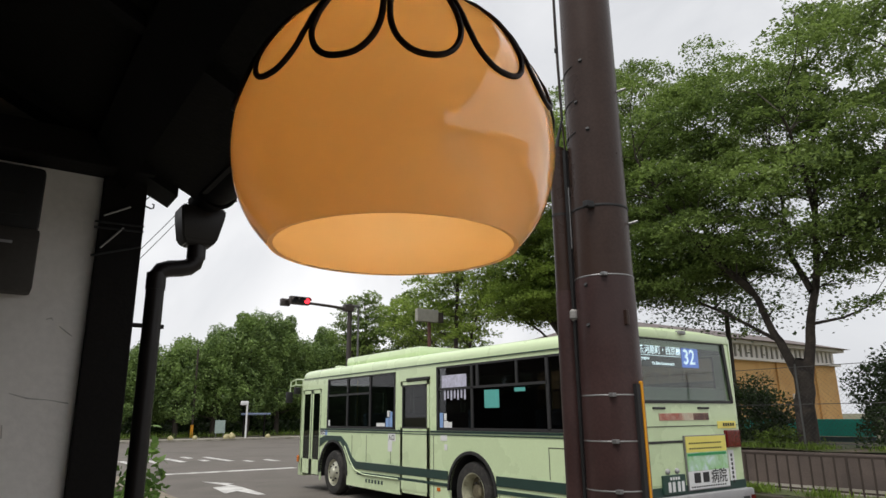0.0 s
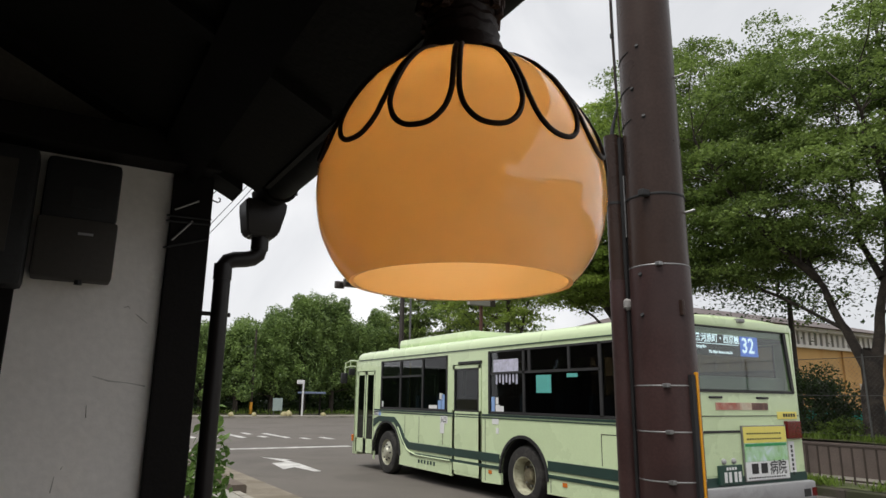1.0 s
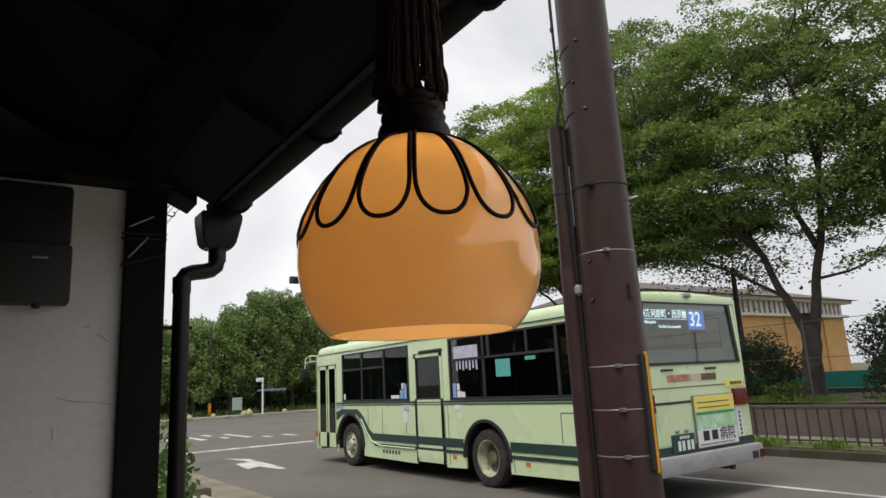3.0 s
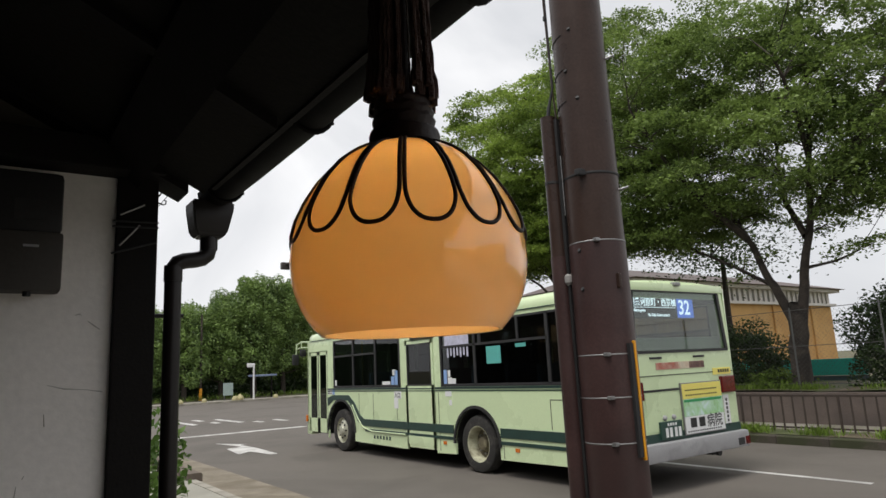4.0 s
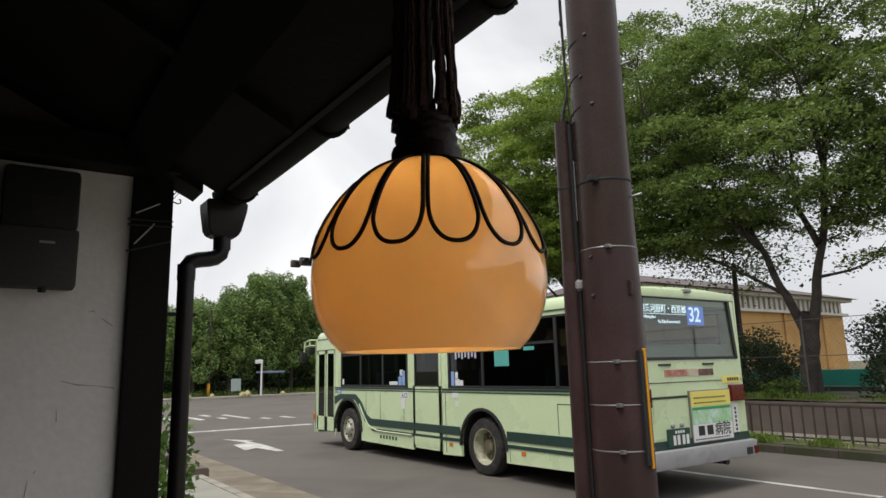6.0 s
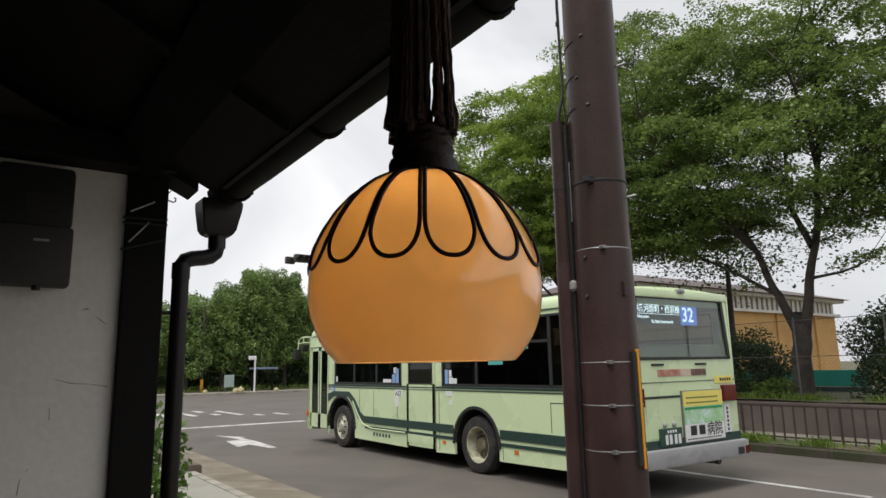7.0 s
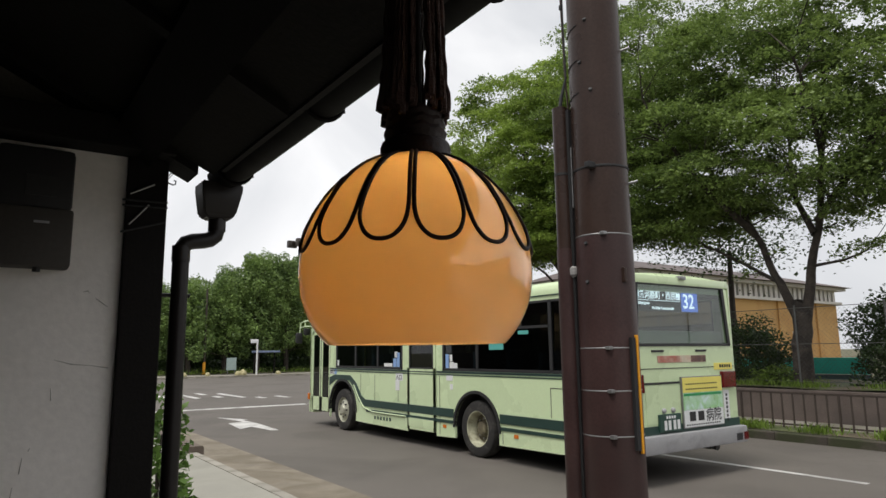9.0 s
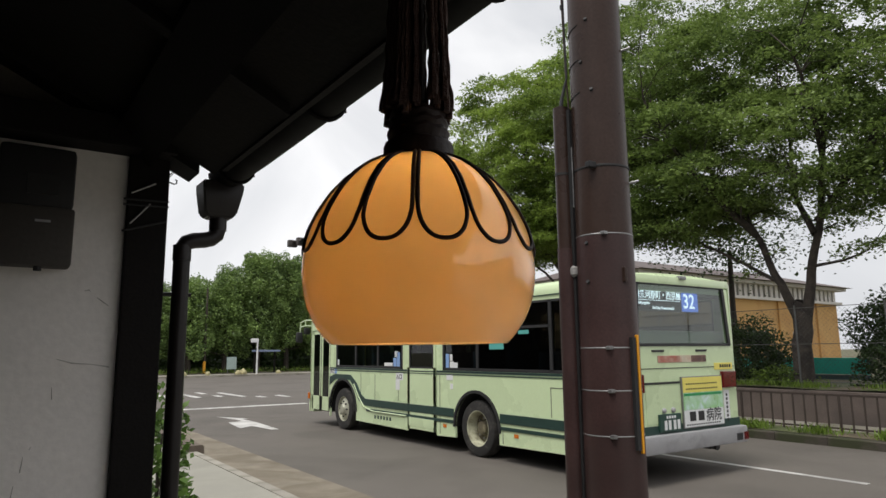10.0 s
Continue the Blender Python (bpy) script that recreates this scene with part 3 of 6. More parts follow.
bumper = part("rear_bumper", boxes((XL, YB - 0.1, 0.42, XR - 0.01, YB + 0.25, 0.66), bevel=0.03), M_BUMPER, bus, "grey rear bumper", True)
part("bumper_lamp", boxes((2.12, YB - 0.106, 0.46, 2.27, YB - 0.09, 0.56)), M_SEAL, bumper)
part("bumper_lamp", boxes((2.31, YB - 0.104, 0.46, 2.42, YB - 0.09, 0.57)), M_RED, bumper)
b = bmesh.new()
tube(b, [(1.68, YB + 0.1, 0.42), (1.68, YB - 0.06, 0.40)], 0.05, 12)
box(b, 1.55, YB - 0.03, 0.375, 1.78, YB + 0.1, 0.43, bevel=0.01)
part("exhaust", b, M_SEAL, bus)

# front end
b = bmesh.new()
box(b, XL + 0.06, YF - 0.06, 0.35, XR - 0.06, YF, 1.25, bevel=0.02)
box(b, XL + 0.02, YF - 0.07, 2.35, XR - 0.02, YF, 2.68, bevel=0.02)
for x in (XL, XR - 0.08):
    box(b, x, YF - 0.08, 0.35, x + 0.08, YF, 2.68, bevel=0.015)
front_panel = part("front_panel", b, M_BUS, bus)
part("windscreen", boxes((XL + 0.08, YF - 0.045, 1.25, XR - 0.08, YF - 0.04, 2.35)), M_TINT_REAR, front_panel)
part("front_bumper", boxes((XL + 0.01, YF - 0.2, 0.3, XR - 0.01, YF + 0.08, 0.6), bevel=0.04), M_BUS, bus, smooth=True)
b = bmesh.new()
tube(b, [(0.02, 7.1, 2.66), (-0.1, 7.45, 2.68), (-0.16, 7.62, 2.62), (-0.17, 7.66, 2.25)], 0.018, 8)
tube(b, [(0.02, 7.12, 2.52), (-0.1, 7.45, 2.53), (-0.16, 7.6, 2.5)], 0.014, 8)
tube(b, [(-0.1, 7.45, 2.68), (-0.1, 7.45, 2.53)], 0.014, 8)
mirror = part("mirror_bracket", b, M_BUS, bus, "pale green tubular mirror bracket", True)
part("side_mirror", boxes((-0.28, 7.6, 2.08, -0.1, 7.68, 2.36), bevel=0.03), M_SEAL, mirror, smooth=True)
part("round_mirror", boxes((-0.14, 7.42, 2.3, 0.04, 7.5, 2.48), bevel=0.035), M_SEAL, mirror, smooth=True)
part("marker_lamp", boxes((XL - 0.03, 7.13, 0.62, XL + 0.03, 7.23, 0.78), bevel=0.015), M_AMBER, bus, "orange marker lamp")

# folding front door: two leaves with tall panes
for y0, y1 in ((5.95, 6.47), (6.5, 7.03)):
    b = bmesh.new()
    for d in ((y0, 0.38, y0 + 0.07, 2.36), (y1 - 0.07, 0.38, y1, 2.36), (y0, 2.28, y1, 2.36), (y0, 0.38, y1, 0.72)):
        box(b, XL + 0.008, d[0], d[1], XL + 0.035, d[2], d[3])
    leaf = part("door_leaf", b, M_BUS, bus)
    part("pane", boxes((XL + 0.016, y0 + 0.07, 0.72, XL + 0.02, y1 - 0.07, 2.28)), M_TINT, leaf)
    part("rubber_edge", boxes((XL + 0.004, y0 - 0.015, 0.38, XL + 0.03, y0 + 0.005, 2.36)), M_SEAL, leaf)
# middle door
b = bmesh.new()
for d in ((1.23, 0.3, 1.32, 2.36), (2.16, 0.3, 2.25, 2.36), (1.23, 2.28, 2.25, 2.36), (1.23, 0.3, 2.25, 1.5)):
    box(b, XL - 0.012, d[0], d[1], XL + 0.03, d[2], d[3], bevel=0.004)
mid_door = part("middle_door", b, M_BUS, bus)
part("pane", boxes((XL + 0.002, 1.3, 1.48, XL + 0.006, 2.18, 2.3)), M_TINT, mid_door)
b = bmesh.new()
for d in ((1.3, 1.48, 1.335, 2.3), (2.145, 1.48, 2.18, 2.3), (1.3, 2.27, 2.18, 2.3), (1.3, 1.48, 2.18, 1.51)):
    box(b, XL - 0.015, d[0], d[1], XL - 0.001, d[2], d[3])
part("pane_rubber", b, M_SEAL, mid_door)
part("door_rail", boxes((XL - 0.04, 1.2, 2.38, XL + 0.0, 2.0, 2.43), bevel=0.01), M_SEAL, mid_door)
part("step_panel", boxes((XL - 0.018, 1.3, 0.36, XL - 0.01, 2.2, 0.52), bevel=0.003), M_BUS, mid_door)


# side windows
def window(y0, y1, mullions, rail, rail_span, x=XL, s=1):
    b = bmesh.new()
    bars = [(y0 - 0.02, 1.455, y1 + 0.02, 1.505), (y0 - 0.02, 2.55, y1 + 0.02, 2.585), (y0 - 0.02, 1.46, y0 + 0.035, 2.58), (y1 - 0.035, 1.46, y1 + 0.02, 2.58)]
    bars += [(m - 0.03, 1.48, m + 0.03, 2.57) for m in mullions]
    bars += [(rail_span[0], rail - 0.02, rail_span[1], rail + 0.02)]
    for d in bars:
        box(b, x - 0.008, d[0], d[1], x + 0.032, d[2], d[3])
    w = part("side_window", b, M_SEAL, bus, "black framed window")
    cuts = [y0, *mullions, y1]
    for a, c in zip(cuts, cuts[1:]):
        split = rail if a >= rail_span[0] - 0.05 and c <= rail_span[1] + 0.05 else 2.57
        part("pane", boxes((x + 0.012, a, 1.48, x + 0.016, c, split)), M_TINT, w)
        if split < 2.57:
            part("pane", boxes((x + 0.016, a, split, x + 0.02, c, 2.57)), M_CLEAR, w, "clearer sliding sash")
    return w


win_front = window(2.47, 5.57, (3.5, 4.55), 2.2, (3.5, 5.57))
win_rear = window(-3.08, 0.98, (-0.06, -1.9), 2.18, (-1.9, 0.98))
part("slider_bar", boxes((XL - 0.006, -1.24, 2.18, XL + 0.03, -1.19, 2.57)), M_SEAL, win_rear)
part("slider_bar", boxes((XL - 0.006, -0.25, 2.18, XL + 0.03, -0.18, 2.57)), M_SEAL, win_rear)
win_off = window(-3.08, 7.0, (0.98, 3.45, 5.6), 2.18, (-3.08, 5.6), XR - 0.03)
part("teal_notice", boxes((XL + 0.004, -0.77, 1.83, XL + 0.008, -0.39, 2.12)), M_TEAL, win_rear)
part("teal_notice", boxes((XL + 0.004, -1.4, 2.07, XL + 0.008, -1.15, 2.13)), M_TEAL, win_rear)
poster = part("poster", boxes((XL + 0.004, 0.1, 2.16, XL + 0.008, 0.84, 2.42)), M_POSTER, win_rear)
for k in range(7):
    part("poster_strip", boxes((XL + 0.004, 0.12 + k * 0.1, 1.98 + 0.03 * (k % 2), XL + 0.008, 0.17 + k * 0.1, 2.155)), M_POSTER, win_rear)
for y, z, w, h, mt in ((0.72, 1.5, 0.13, 0.12, M_WHITE), (0.86, 1.5, 0.1, 0.26, M_BLUE), (0.6, 1.5, 0.12, 0.1, M_WHITE), (0.74, 1.63, 0.08, 0.12, M_WHITE)):
    part("window_sticker", boxes((XL + 0.005, y - w / 2, z, XL + 0.009, y + w / 2, z + h)), mt, win_rear)
for y, z, w, h, mt in ((2.64, 1.5, 0.12, 0.3, M_BLUE), (2.78, 1.5, 0.12, 0.18, M_BLUE), (3.05, 1.51, 0.34, 0.07, M_WHITE), (2.72, 1.7, 0.12, 0.12, M_WHITE), (5.48, 1.51, 0.08, 0.13, M_WHITE)):
    part("window_sticker", boxes((XL + 0.005, y - w / 2, z, XL + 0.009, y + w / 2, z + h)), mt, win_front)

# stripes, arches, seams
b = boxes((XL - 0.012, -3.3, 1.415, XL + 0.001, 1.2, 1.45), (XL - 0.012, 2.27, 1.415, XL + 0.001, 5.93, 1.45), (XL - 0.008, -3.3, 1.375, XL + 0.001, 5.93, 1.393), (XL - 0.017, 1.24, 1.415, XL - 0.011, 2.24, 1.435), (XL - 0.017, 1.24, 1.375, XL - 0.011, 2.24, 1.39))
part("belt_stripe", b, M_BUS_DARK, bus, "dark green belt stripe")
b = bmesh.new()
for y0, y1 in ((-3.34, -0.66), (0.66, 4.05)):
    box(b, XL - 0.016, y0, 0.625, XL + 0.001, y1, 0.775)
prism(b, [(4.05, 0.775), (4.05, 0.625), (4.35, 0.72), (4.6, 1.0), (4.82, 1.17), (5.6, 1.17), (5.93, 1.03), (5.93, 1.22), (5.6, 1.29), (4.8, 1.29), (4.5, 1.12), (4.25, 0.86)], 0, XL - 0.016, XL + 0.001)
part("wide_stripe", b, M_BUS_DARK, bus, "wide dark green stripe")
b = bmesh.new()
for y0, y1 in ((-3.34, -0.66), (0.66, 4.0)):
    box(b, XL - 0.014, y0, 0.515, XL + 0.001, y1, 0.57)
part("narrow_stripe", b, M_BUS_DARK, bus, "narrow dark green stripe")
b = bmesh.new()
pts = [(XL - 0.02, y, z) for y, z in ((2.3, 0.53), (3.7, 0.53), (4.1, 0.6), (4.35, 0.8), (4.6, 1.08))]
tube(b, pts, 0.014, 6)
part("pale_piping", b, M_BUS, bus, smooth=True)
for cy, r in ((0.0, 0.62), (5.2, 0.69)):
    b = bmesh.new()
    out = [(cy + (r + 0.05) * math.cos(a), 0.46 + (r + 0.05) * math.sin(a)) for a in [math.pi * k / 20 for k in range(21)]]
    inn = [(cy + r * math.cos(a), 0.46 + r * math.sin(a)) for a in [math.pi * k / 20 for k in range(21)]]
    prism(b, out + inn[::-1], 0, XL - 0.022, XL + 0.02)
    part("wheel_arch", b, M_SEAL, bus, "black wheel arch lip")
    b = bmesh.new()
    prism(b, [(cy + (y - cy) * 1.04, 0.46 + (z - 0.46) * 1.04) for y, z in inn] + inn[::-1], 0, XL + 0.015, 0.75)
    part("wheel_well", b, M_SEAL, bus, "black wheel well")
    b = bmesh.new()
    prism(b, inn + [(cy - r, 0.3), (cy + r, 0.3)], 0, 0.28, 0.3)
    part("well_lining", b, M_SEAL, bus, "black lining behind the wheel")
for d in ((-1.87, 0.8, -1.86, 1.235), (-3.2, 1.235, -1.86, 1.245), (2.62, 0.8, 2.63, 1.33), (3.62, 0.73, 3.63, 1.33), (4.28, 0.73, 4.29, 1.33), (-0.72, 0.3, -0.71, 0.5), (3.6, 0.71, 4.3, 0.72), (1.1, 0.3, 1.11, 1.36)):
    part("panel_seam", boxes((XL - 0.004, d[0], d[1], XL + 0.002, d[2], d[3])), M_SEAL, bus, "thin dark panel joint")
for y, z, w, h, mt in ((2.58, 1.23, 0.28, 0.15, M_WHITE), (2.65, 1.03, 0.16, 0.2, M_WHITE), (0.78, 1.28, 0.2, 0.11, M_WHITE), (5.78, 1.3, 0.26, 0.14, M_WHITE), (5.6, 1.3, 0.12, 0.12, M_BLUE), (0.72, 1.12, 0.08, 0.1, M_WHITE)):
    part("side_sign", boxes((XL - 0.006, y - w / 2, z, XL + 0.001, y + w / 2, z + h)), mt, bus)
RS = Matrix.Translation((XL - 0.007, 0, 0)) @ pose(0, 0, 0, 90, 0, -90)
wording("entrance_text", "入口", 0.12, Matrix.Translation((0, 2.71, 1.255)) @ RS, M_INK, bus)
wording("exit_text", "出口", 0.11, Matrix.Translation((0, 5.9, 1.32)) @ RS, M_INK, bus)
b = bmesh.new()
for k in range(6):
    box(b, XL - 0.005, 2.92 + k * 0.13, 0.38, XL + 0.001, 2.99 + k * 0.13, 0.45)
tagged(part("lettering_bars", b, M_BUS_DARK, bus, "small unreadable lettering"), kind="stuff")
for y in (0.95, -1.05):
    part("side_reflector", boxes((XL - 0.01, y - 0.05, 0.42, XL + 0.001, y + 0.05, 0.48)), M_AMBER, bus, "orange reflector")


def wheel(cx, cy, s, dish):
    w = part("wheel", lathe(bmesh.new(), [(0.29, -0.12), (0.4, -0.135), (0.455, -0.12), (0.48, -0.08), (0.48, 0.08), (0.455, 0.12), (0.4, 0.135), (0.29, 0.12)], 40, closed=True), M_TYRE, bus, "black tyre", True)
    rim = bmesh.new()
    if dish:
        lathe(rim, [(0.305, 0.125), (0.288, 0.12), (0.272, 0.03), (0.258, 0.0), (0.25, -0.06)], 32)
    else:
        lathe(rim, [(0.305, 0.12), (0.285, 0.115), (0.27, 0.06), (0.2, 0.1), (0.12, 0.13), (0.1, 0.16), (0.06, 0.17), (0.0, 0.17)], 32)
    r = part("rim", rim, M_RIM if dish else M_CHROME, w, "cream painted steel rim" if dish else "bright steel wheel trim", True)
    nuts = []
    if dish:
        disc = lathe(bmesh.new(), [(0.25, -0.055), (0.2, -0.085), (0.15, -0.08), (0.13, -0.02), (0.11, 0.035), (0.06, 0.05), (0.0, 0.05)], 32)
        nuts.append(part("wheel_disc", disc, M_HUB, w, "dark mottled cream wheel disc", True))
    for k in range(8):
        a = 2 * math.pi * k / 8
        nut = tube(bmesh.new(), [(0.17 * math.cos(a), 0.17 * math.sin(a), -0.06 if dish else 0.08), (0.17 * math.cos(a), 0.17 * math.sin(a), -0.015 if dish else 0.135)], 0.022, 6)
        nuts.append(part("wheel_nut", nut, M_STEEL if dish else M_SEAL, w))
    place = Matrix.Translation((cx, cy, 0.48)) @ pose(0, 0, 0, 0, -90 * s, 0)
    for o in (w, r, *nuts):
        o.data.transform(place)


wheel(0.09, 0.0, 1, True)
wheel(0.09, 5.22, 1, False)
wheel(2.28, 0.0, -1, True)
wheel(2.28, 5.22, -1, False)

# inside
b = boxes((0.305, YB + 0.05, 0.62, 2.05, YF - 0.1, 0.68), (XL + 0.04, YB + 0.05, 0.622, 0.305, -0.72, 0.678), (XL + 0.04, 0.72, 0.622, 0.305, 4.45, 0.678), (XL + 0.04, 5.95, 0.622, 0.305, YF - 0.1, 0.678),
          (XL + 0.06, YB + 0.05, 0.68, XR - 0.06, YB + 0.75, 1.6))
part("bus_floor", b, M_LINING, bus)
b = boxes((XL + 0.04, YB + 0.3, 0.34, XR - 0.04, -0.75, 0.62), (XL + 0.04, 0.75, 0.33, XR - 0.04, 4.45, 0.62),
          (0.75, -0.75, 0.35, 1.6, 0.75, 0.62), (0.75, 4.45, 0.35, 1.6, 5.95, 0.62), (XL + 0.04, 5.95, 0.36, XR - 0.04, YF - 0.1, 0.62))
part("underbody", b, M_SEAL, bus, "dark underbody")
# the shelf's pale colour stands in for a reflection low in the rear glass
part("rear_shelf", boxes((XL + 0.08, YB + 0.16, 1.6, XR - 0.08, YB + 0.7, 2.07), bevel=0.03), material("pale_reflection_trim", (0.42, 0.46, 0.38), 0.7), bus, "rear shelf, pale to stand in for a reflection in the glass")
b = boxes((XL + 0.05, YB + 0.1, 2.585, XR - 0.05, YF - 0.1, 2.615))
part("bus_ceiling", b, M_LINING, bus)
seats = [(x, y) for y in (-2.3, -1.5, -0.7, 0.2) for x in (0.05, 1.5)] + [(0.05, 3.1), (0.05, 4.0), (1.6, 2.8), (1.6, 3.7), (1.6, 4.6), (1.55, 6.0)]
for x, y in seats:
    over = abs(y - 0.0) < 0.75  # raised seats over the rear wheels
    b = boxes((x, y, 1.13 if over else 0.68, x + 0.75, y + 0.42, 1.26 if over else 1.12), (x, y - 0.1, 1.16 if over else 1.05, x + 0.75, y + 0.02, 1.82 if over else 1.78), bevel=0.04)
    part("seat", b, M_SEATCLOTH, bus)
for x, y in ((0.85, 0.9), (0.85, 2.4), (1.45, 3.3), (0.8, -1.1), (0.8, 5.7)):
    b = bmesh.new()
    tube(b, [(x, y, 0.66), (x, y, 2.6)], 0.018, 8)
    part("grab_pole", b, M_SIGNYELLOW, bus)
b = bmesh.new()
box(b, 0.3, YB + 0.3, 0.4, 2.1, YF - 0.5, 0.5)
tube(b, [(0.2, 0, 0.48), (2.2, 0, 0.48)], 0.09, 10)
tube(b, [(0.2, 5.22, 0.48), (2.2, 5.22, 0.48)], 0.07, 10)
part("chassis", b, M_SEAL, bus)

# the panes let daylight into the bus
for o in bus.children_recursive:
    if o.name.split(".")[0] in ("pane", "windscreen"):
        o.visible_shadow = False

# ---- pendant lamp under the eave ----
LX, LY, LZ = -6.821, -8.722, 1.8025
def opal_glass():
    m = bpy.data.materials.new("amber_opal_glass")
    m.use_nodes = True
    n, l = m.node_tree.nodes, m.node_tree.links
    n.clear()
    co = n.new("ShaderNodeTexCoord")
    ns = n.new("ShaderNodeTexNoise")
    ns.inputs["Scale"].default_value = 14
    ns.inputs["Detail"].default_value = 4
    l.new(co.outputs["Object"], ns.inputs["Vector"])
    rp = n.new("ShaderNodeValToRGB")
    rp.color_ramp.elements[0].position = 0.3
    rp.color_ramp.elements[0].color = (0.82, 0.645, 0.385, 1)
    rp.color_ramp.elements[1].position = 0.75
    rp.color_ramp.elements[1].color = (0.88, 0.70, 0.43, 1)
    l.new(ns.outputs["Fac"], rp.inputs["Fac"])
    d = n.new("ShaderNodeBsdfPrincipled")
    d.inputs["Roughness"].default_value = 0.05
    d.inputs["Specular IOR Level"].default_value = 1.0
    l.new(rp.outputs["Color"], d.inputs["Base Color"])
    t = n.new("ShaderNodeBsdfTranslucent")
    l.new(rp.outputs["Color"], t.inputs["Color"])
    mx = n.new("ShaderNodeMixShader")
    mx.inputs[0].default_value = 0.58
    l.new(d.outputs[0], mx.inputs[1])
    l.new(t.outputs[0], mx.inputs[2])
    fr = n.new("ShaderNodeFresnel")
    fr.inputs["IOR"].default_value = 1.5
    gl = n.new("ShaderNodeBsdfGlossy")
    gl.inputs["Roughness"].default_value = 0.06
    top = n.new("ShaderNodeMixShader")
    l.new(fr.outputs[0], top.inputs[0])
    l.new(mx.outputs[0], top.inputs[1])
    l.new(gl.outputs[0], top.inputs[2])
    o = n.new("ShaderNodeOutputMaterial")
    l.new(top.outputs[0], o.inputs[0])
    return m


M_OPAL = opal_glass()
M_LEAD = material("black_leading", (0.02, 0.01, 0.0075), 0.5, 0, 0.2, 60, 200, 0.1, spec=0.25)
M_CORD = material("brown_cord", (0.05, 0.022, 0.015), 0.85, 0, 0.35, 90, 400, 0.4)
lamp = thing("pendant_lamp", "amber opal glass lamp with black petal tracery, hanging from the eave", "lamp", (LX, LY, LZ))
shape = [(0.0755, 0.0), (0.083, 0.008), (0.0905, 0.0195), (0.0965, 0.034), (0.0995, 0.05), (0.1, 0.064), (0.0985, 0.08), (0.0945, 0.095),
         (0.087, 0.111), (0.0765, 0.1275), (0.0635, 0.142), (0.05, 0.1525), (0.036, 0.16), (0.03, 0.162)]


def lamp_r(z):
    """The shade's radius at a height over its rim."""
    for (r0, z0), (r1, z1) in zip(shape, shape[1:]):
        if z <= z1:
            u = (z - z0) / (z1 - z0)
            return r0 + (r1 - r0) * u
    return shape[-1][0]


dense = []
for i in range(len(shape) - 1):
    p = [shape[max(i - 1, 0)], shape[i], shape[i + 1], shape[min(i + 2, len(shape) - 1)]]
    for u in (0, 0.33, 0.67):
        dense.append(tuple(0.5 * (2 * p[1][k] + (p[2][k] - p[0][k]) * u + (2 * p[0][k] - 5 * p[1][k] + 4 * p[2][k] - p[3][k]) * u * u + (3 * p[1][k] - p[0][k] - 3 * p[2][k] + p[3][k]) * u ** 3) for k in range(2)))
dense.append(shape[-1])
shade = part("shade", lathe(bmesh.new(), dense + [(r - 0.003, z + 0.0005) for r, z in dense[::-1]], 96, (LX, LY, LZ), closed=True), M_OPAL, lamp, "glossy amber opal glass", True)
lining = M_OPAL.copy()
lining.name = "matt_opal_lining"
for nd in lining.node_tree.nodes:
    if nd.bl_idname == "ShaderNodeBsdfPrincipled":
        nd.inputs["Roughness"].default_value = 0.55
    if nd.bl_idname == "ShaderNodeBsdfGlossy":
        nd.inputs["Roughness"].default_value = 0.6
    if nd.bl_idname == "ShaderNodeFresnel":
        nd.inputs["IOR"].default_value = 1.03
shade.data.materials.append(lining)
for k, poly in enumerate(shade.data.polygons):
    poly.material_index = 1 if k // 96 >= len(dense) else 0
N_PETAL = 14
FACE = math.atan2(-9.195 - LY, -7.125 - LX) - 0.03


def on_shade(ang, z, out=0.0008):
    r = lamp_r(z) + out
    return (LX + r * math.cos(ang), LY + r * math.sin(ang), LZ + z)


Z_FOOT, Z_JOIN = 0.075, 0.1055
for k in range(N_PETAL):
    mid = FACE + 2 * math.pi * (k + 0.5) / N_PETAL
    half = math.pi / N_PETAL
    right_side = []
    # half a petal, from the middle of its foot out to the join and up to the collar
    for s in range(15):
        a = math.pi / 2 * s / 14
        z = Z_JOIN - (Z_JOIN - Z_FOOT) * math.cos(a) ** 0.92
        right_side.append((math.sin(a) ** 0.86 * (half - 0.0019 / lamp_r(Z_JOIN)), z))
    for s in range(1, 15):
        z = Z_JOIN + (0.1615 - Z_JOIN) * s / 14
        right_side.append((half - 0.0018 / lamp_r(z), z))
    pts = [on_shade(mid - w, z) for w, z in right_side[:0:-1]] + [on_shade(mid + w, z) for w, z in right_side]
    part("petal_wire", tube(bmesh.new(), pts, 0.0017, 8), M_LEAD, lamp, smooth=True)
collar = lathe(bmesh.new(), [(0.0, 0.205), (0.0245, 0.206), (0.0265, 0.202), (0.0255, 0.198), (0.0275, 0.194), (0.0262, 0.19), (0.0285, 0.186), (0.027, 0.181), (0.0265, 0.178), (0.0302, 0.1765), (0.0315, 0.173), (0.0315, 0.164), (0.034, 0.159), (0.031, 0.152)], 40, (LX, LY, LZ))
for v in collar.verts:
    if v.co.z > LZ + 0.177:
        v.co.z += 0.0014 * math.sin(9 * math.atan2(v.co.y - LY, v.co.x - LX))
part("collar", collar, M_LEAD, lamp, "black ribbed collar", True)
b = bmesh.new()
lathe(b, [(0.0, 0.124), (0.008, 0.126), (0.0135, 0.131), (0.015, 0.138), (0.012, 0.145), (0.009, 0.148), (0.009, 0.165)], 20, (LX, LY, LZ))
part("bulb", b, glowing("warm_bulb", (1.0, 0.75, 0.45), 57.0), lamp, "small warm bulb", True)
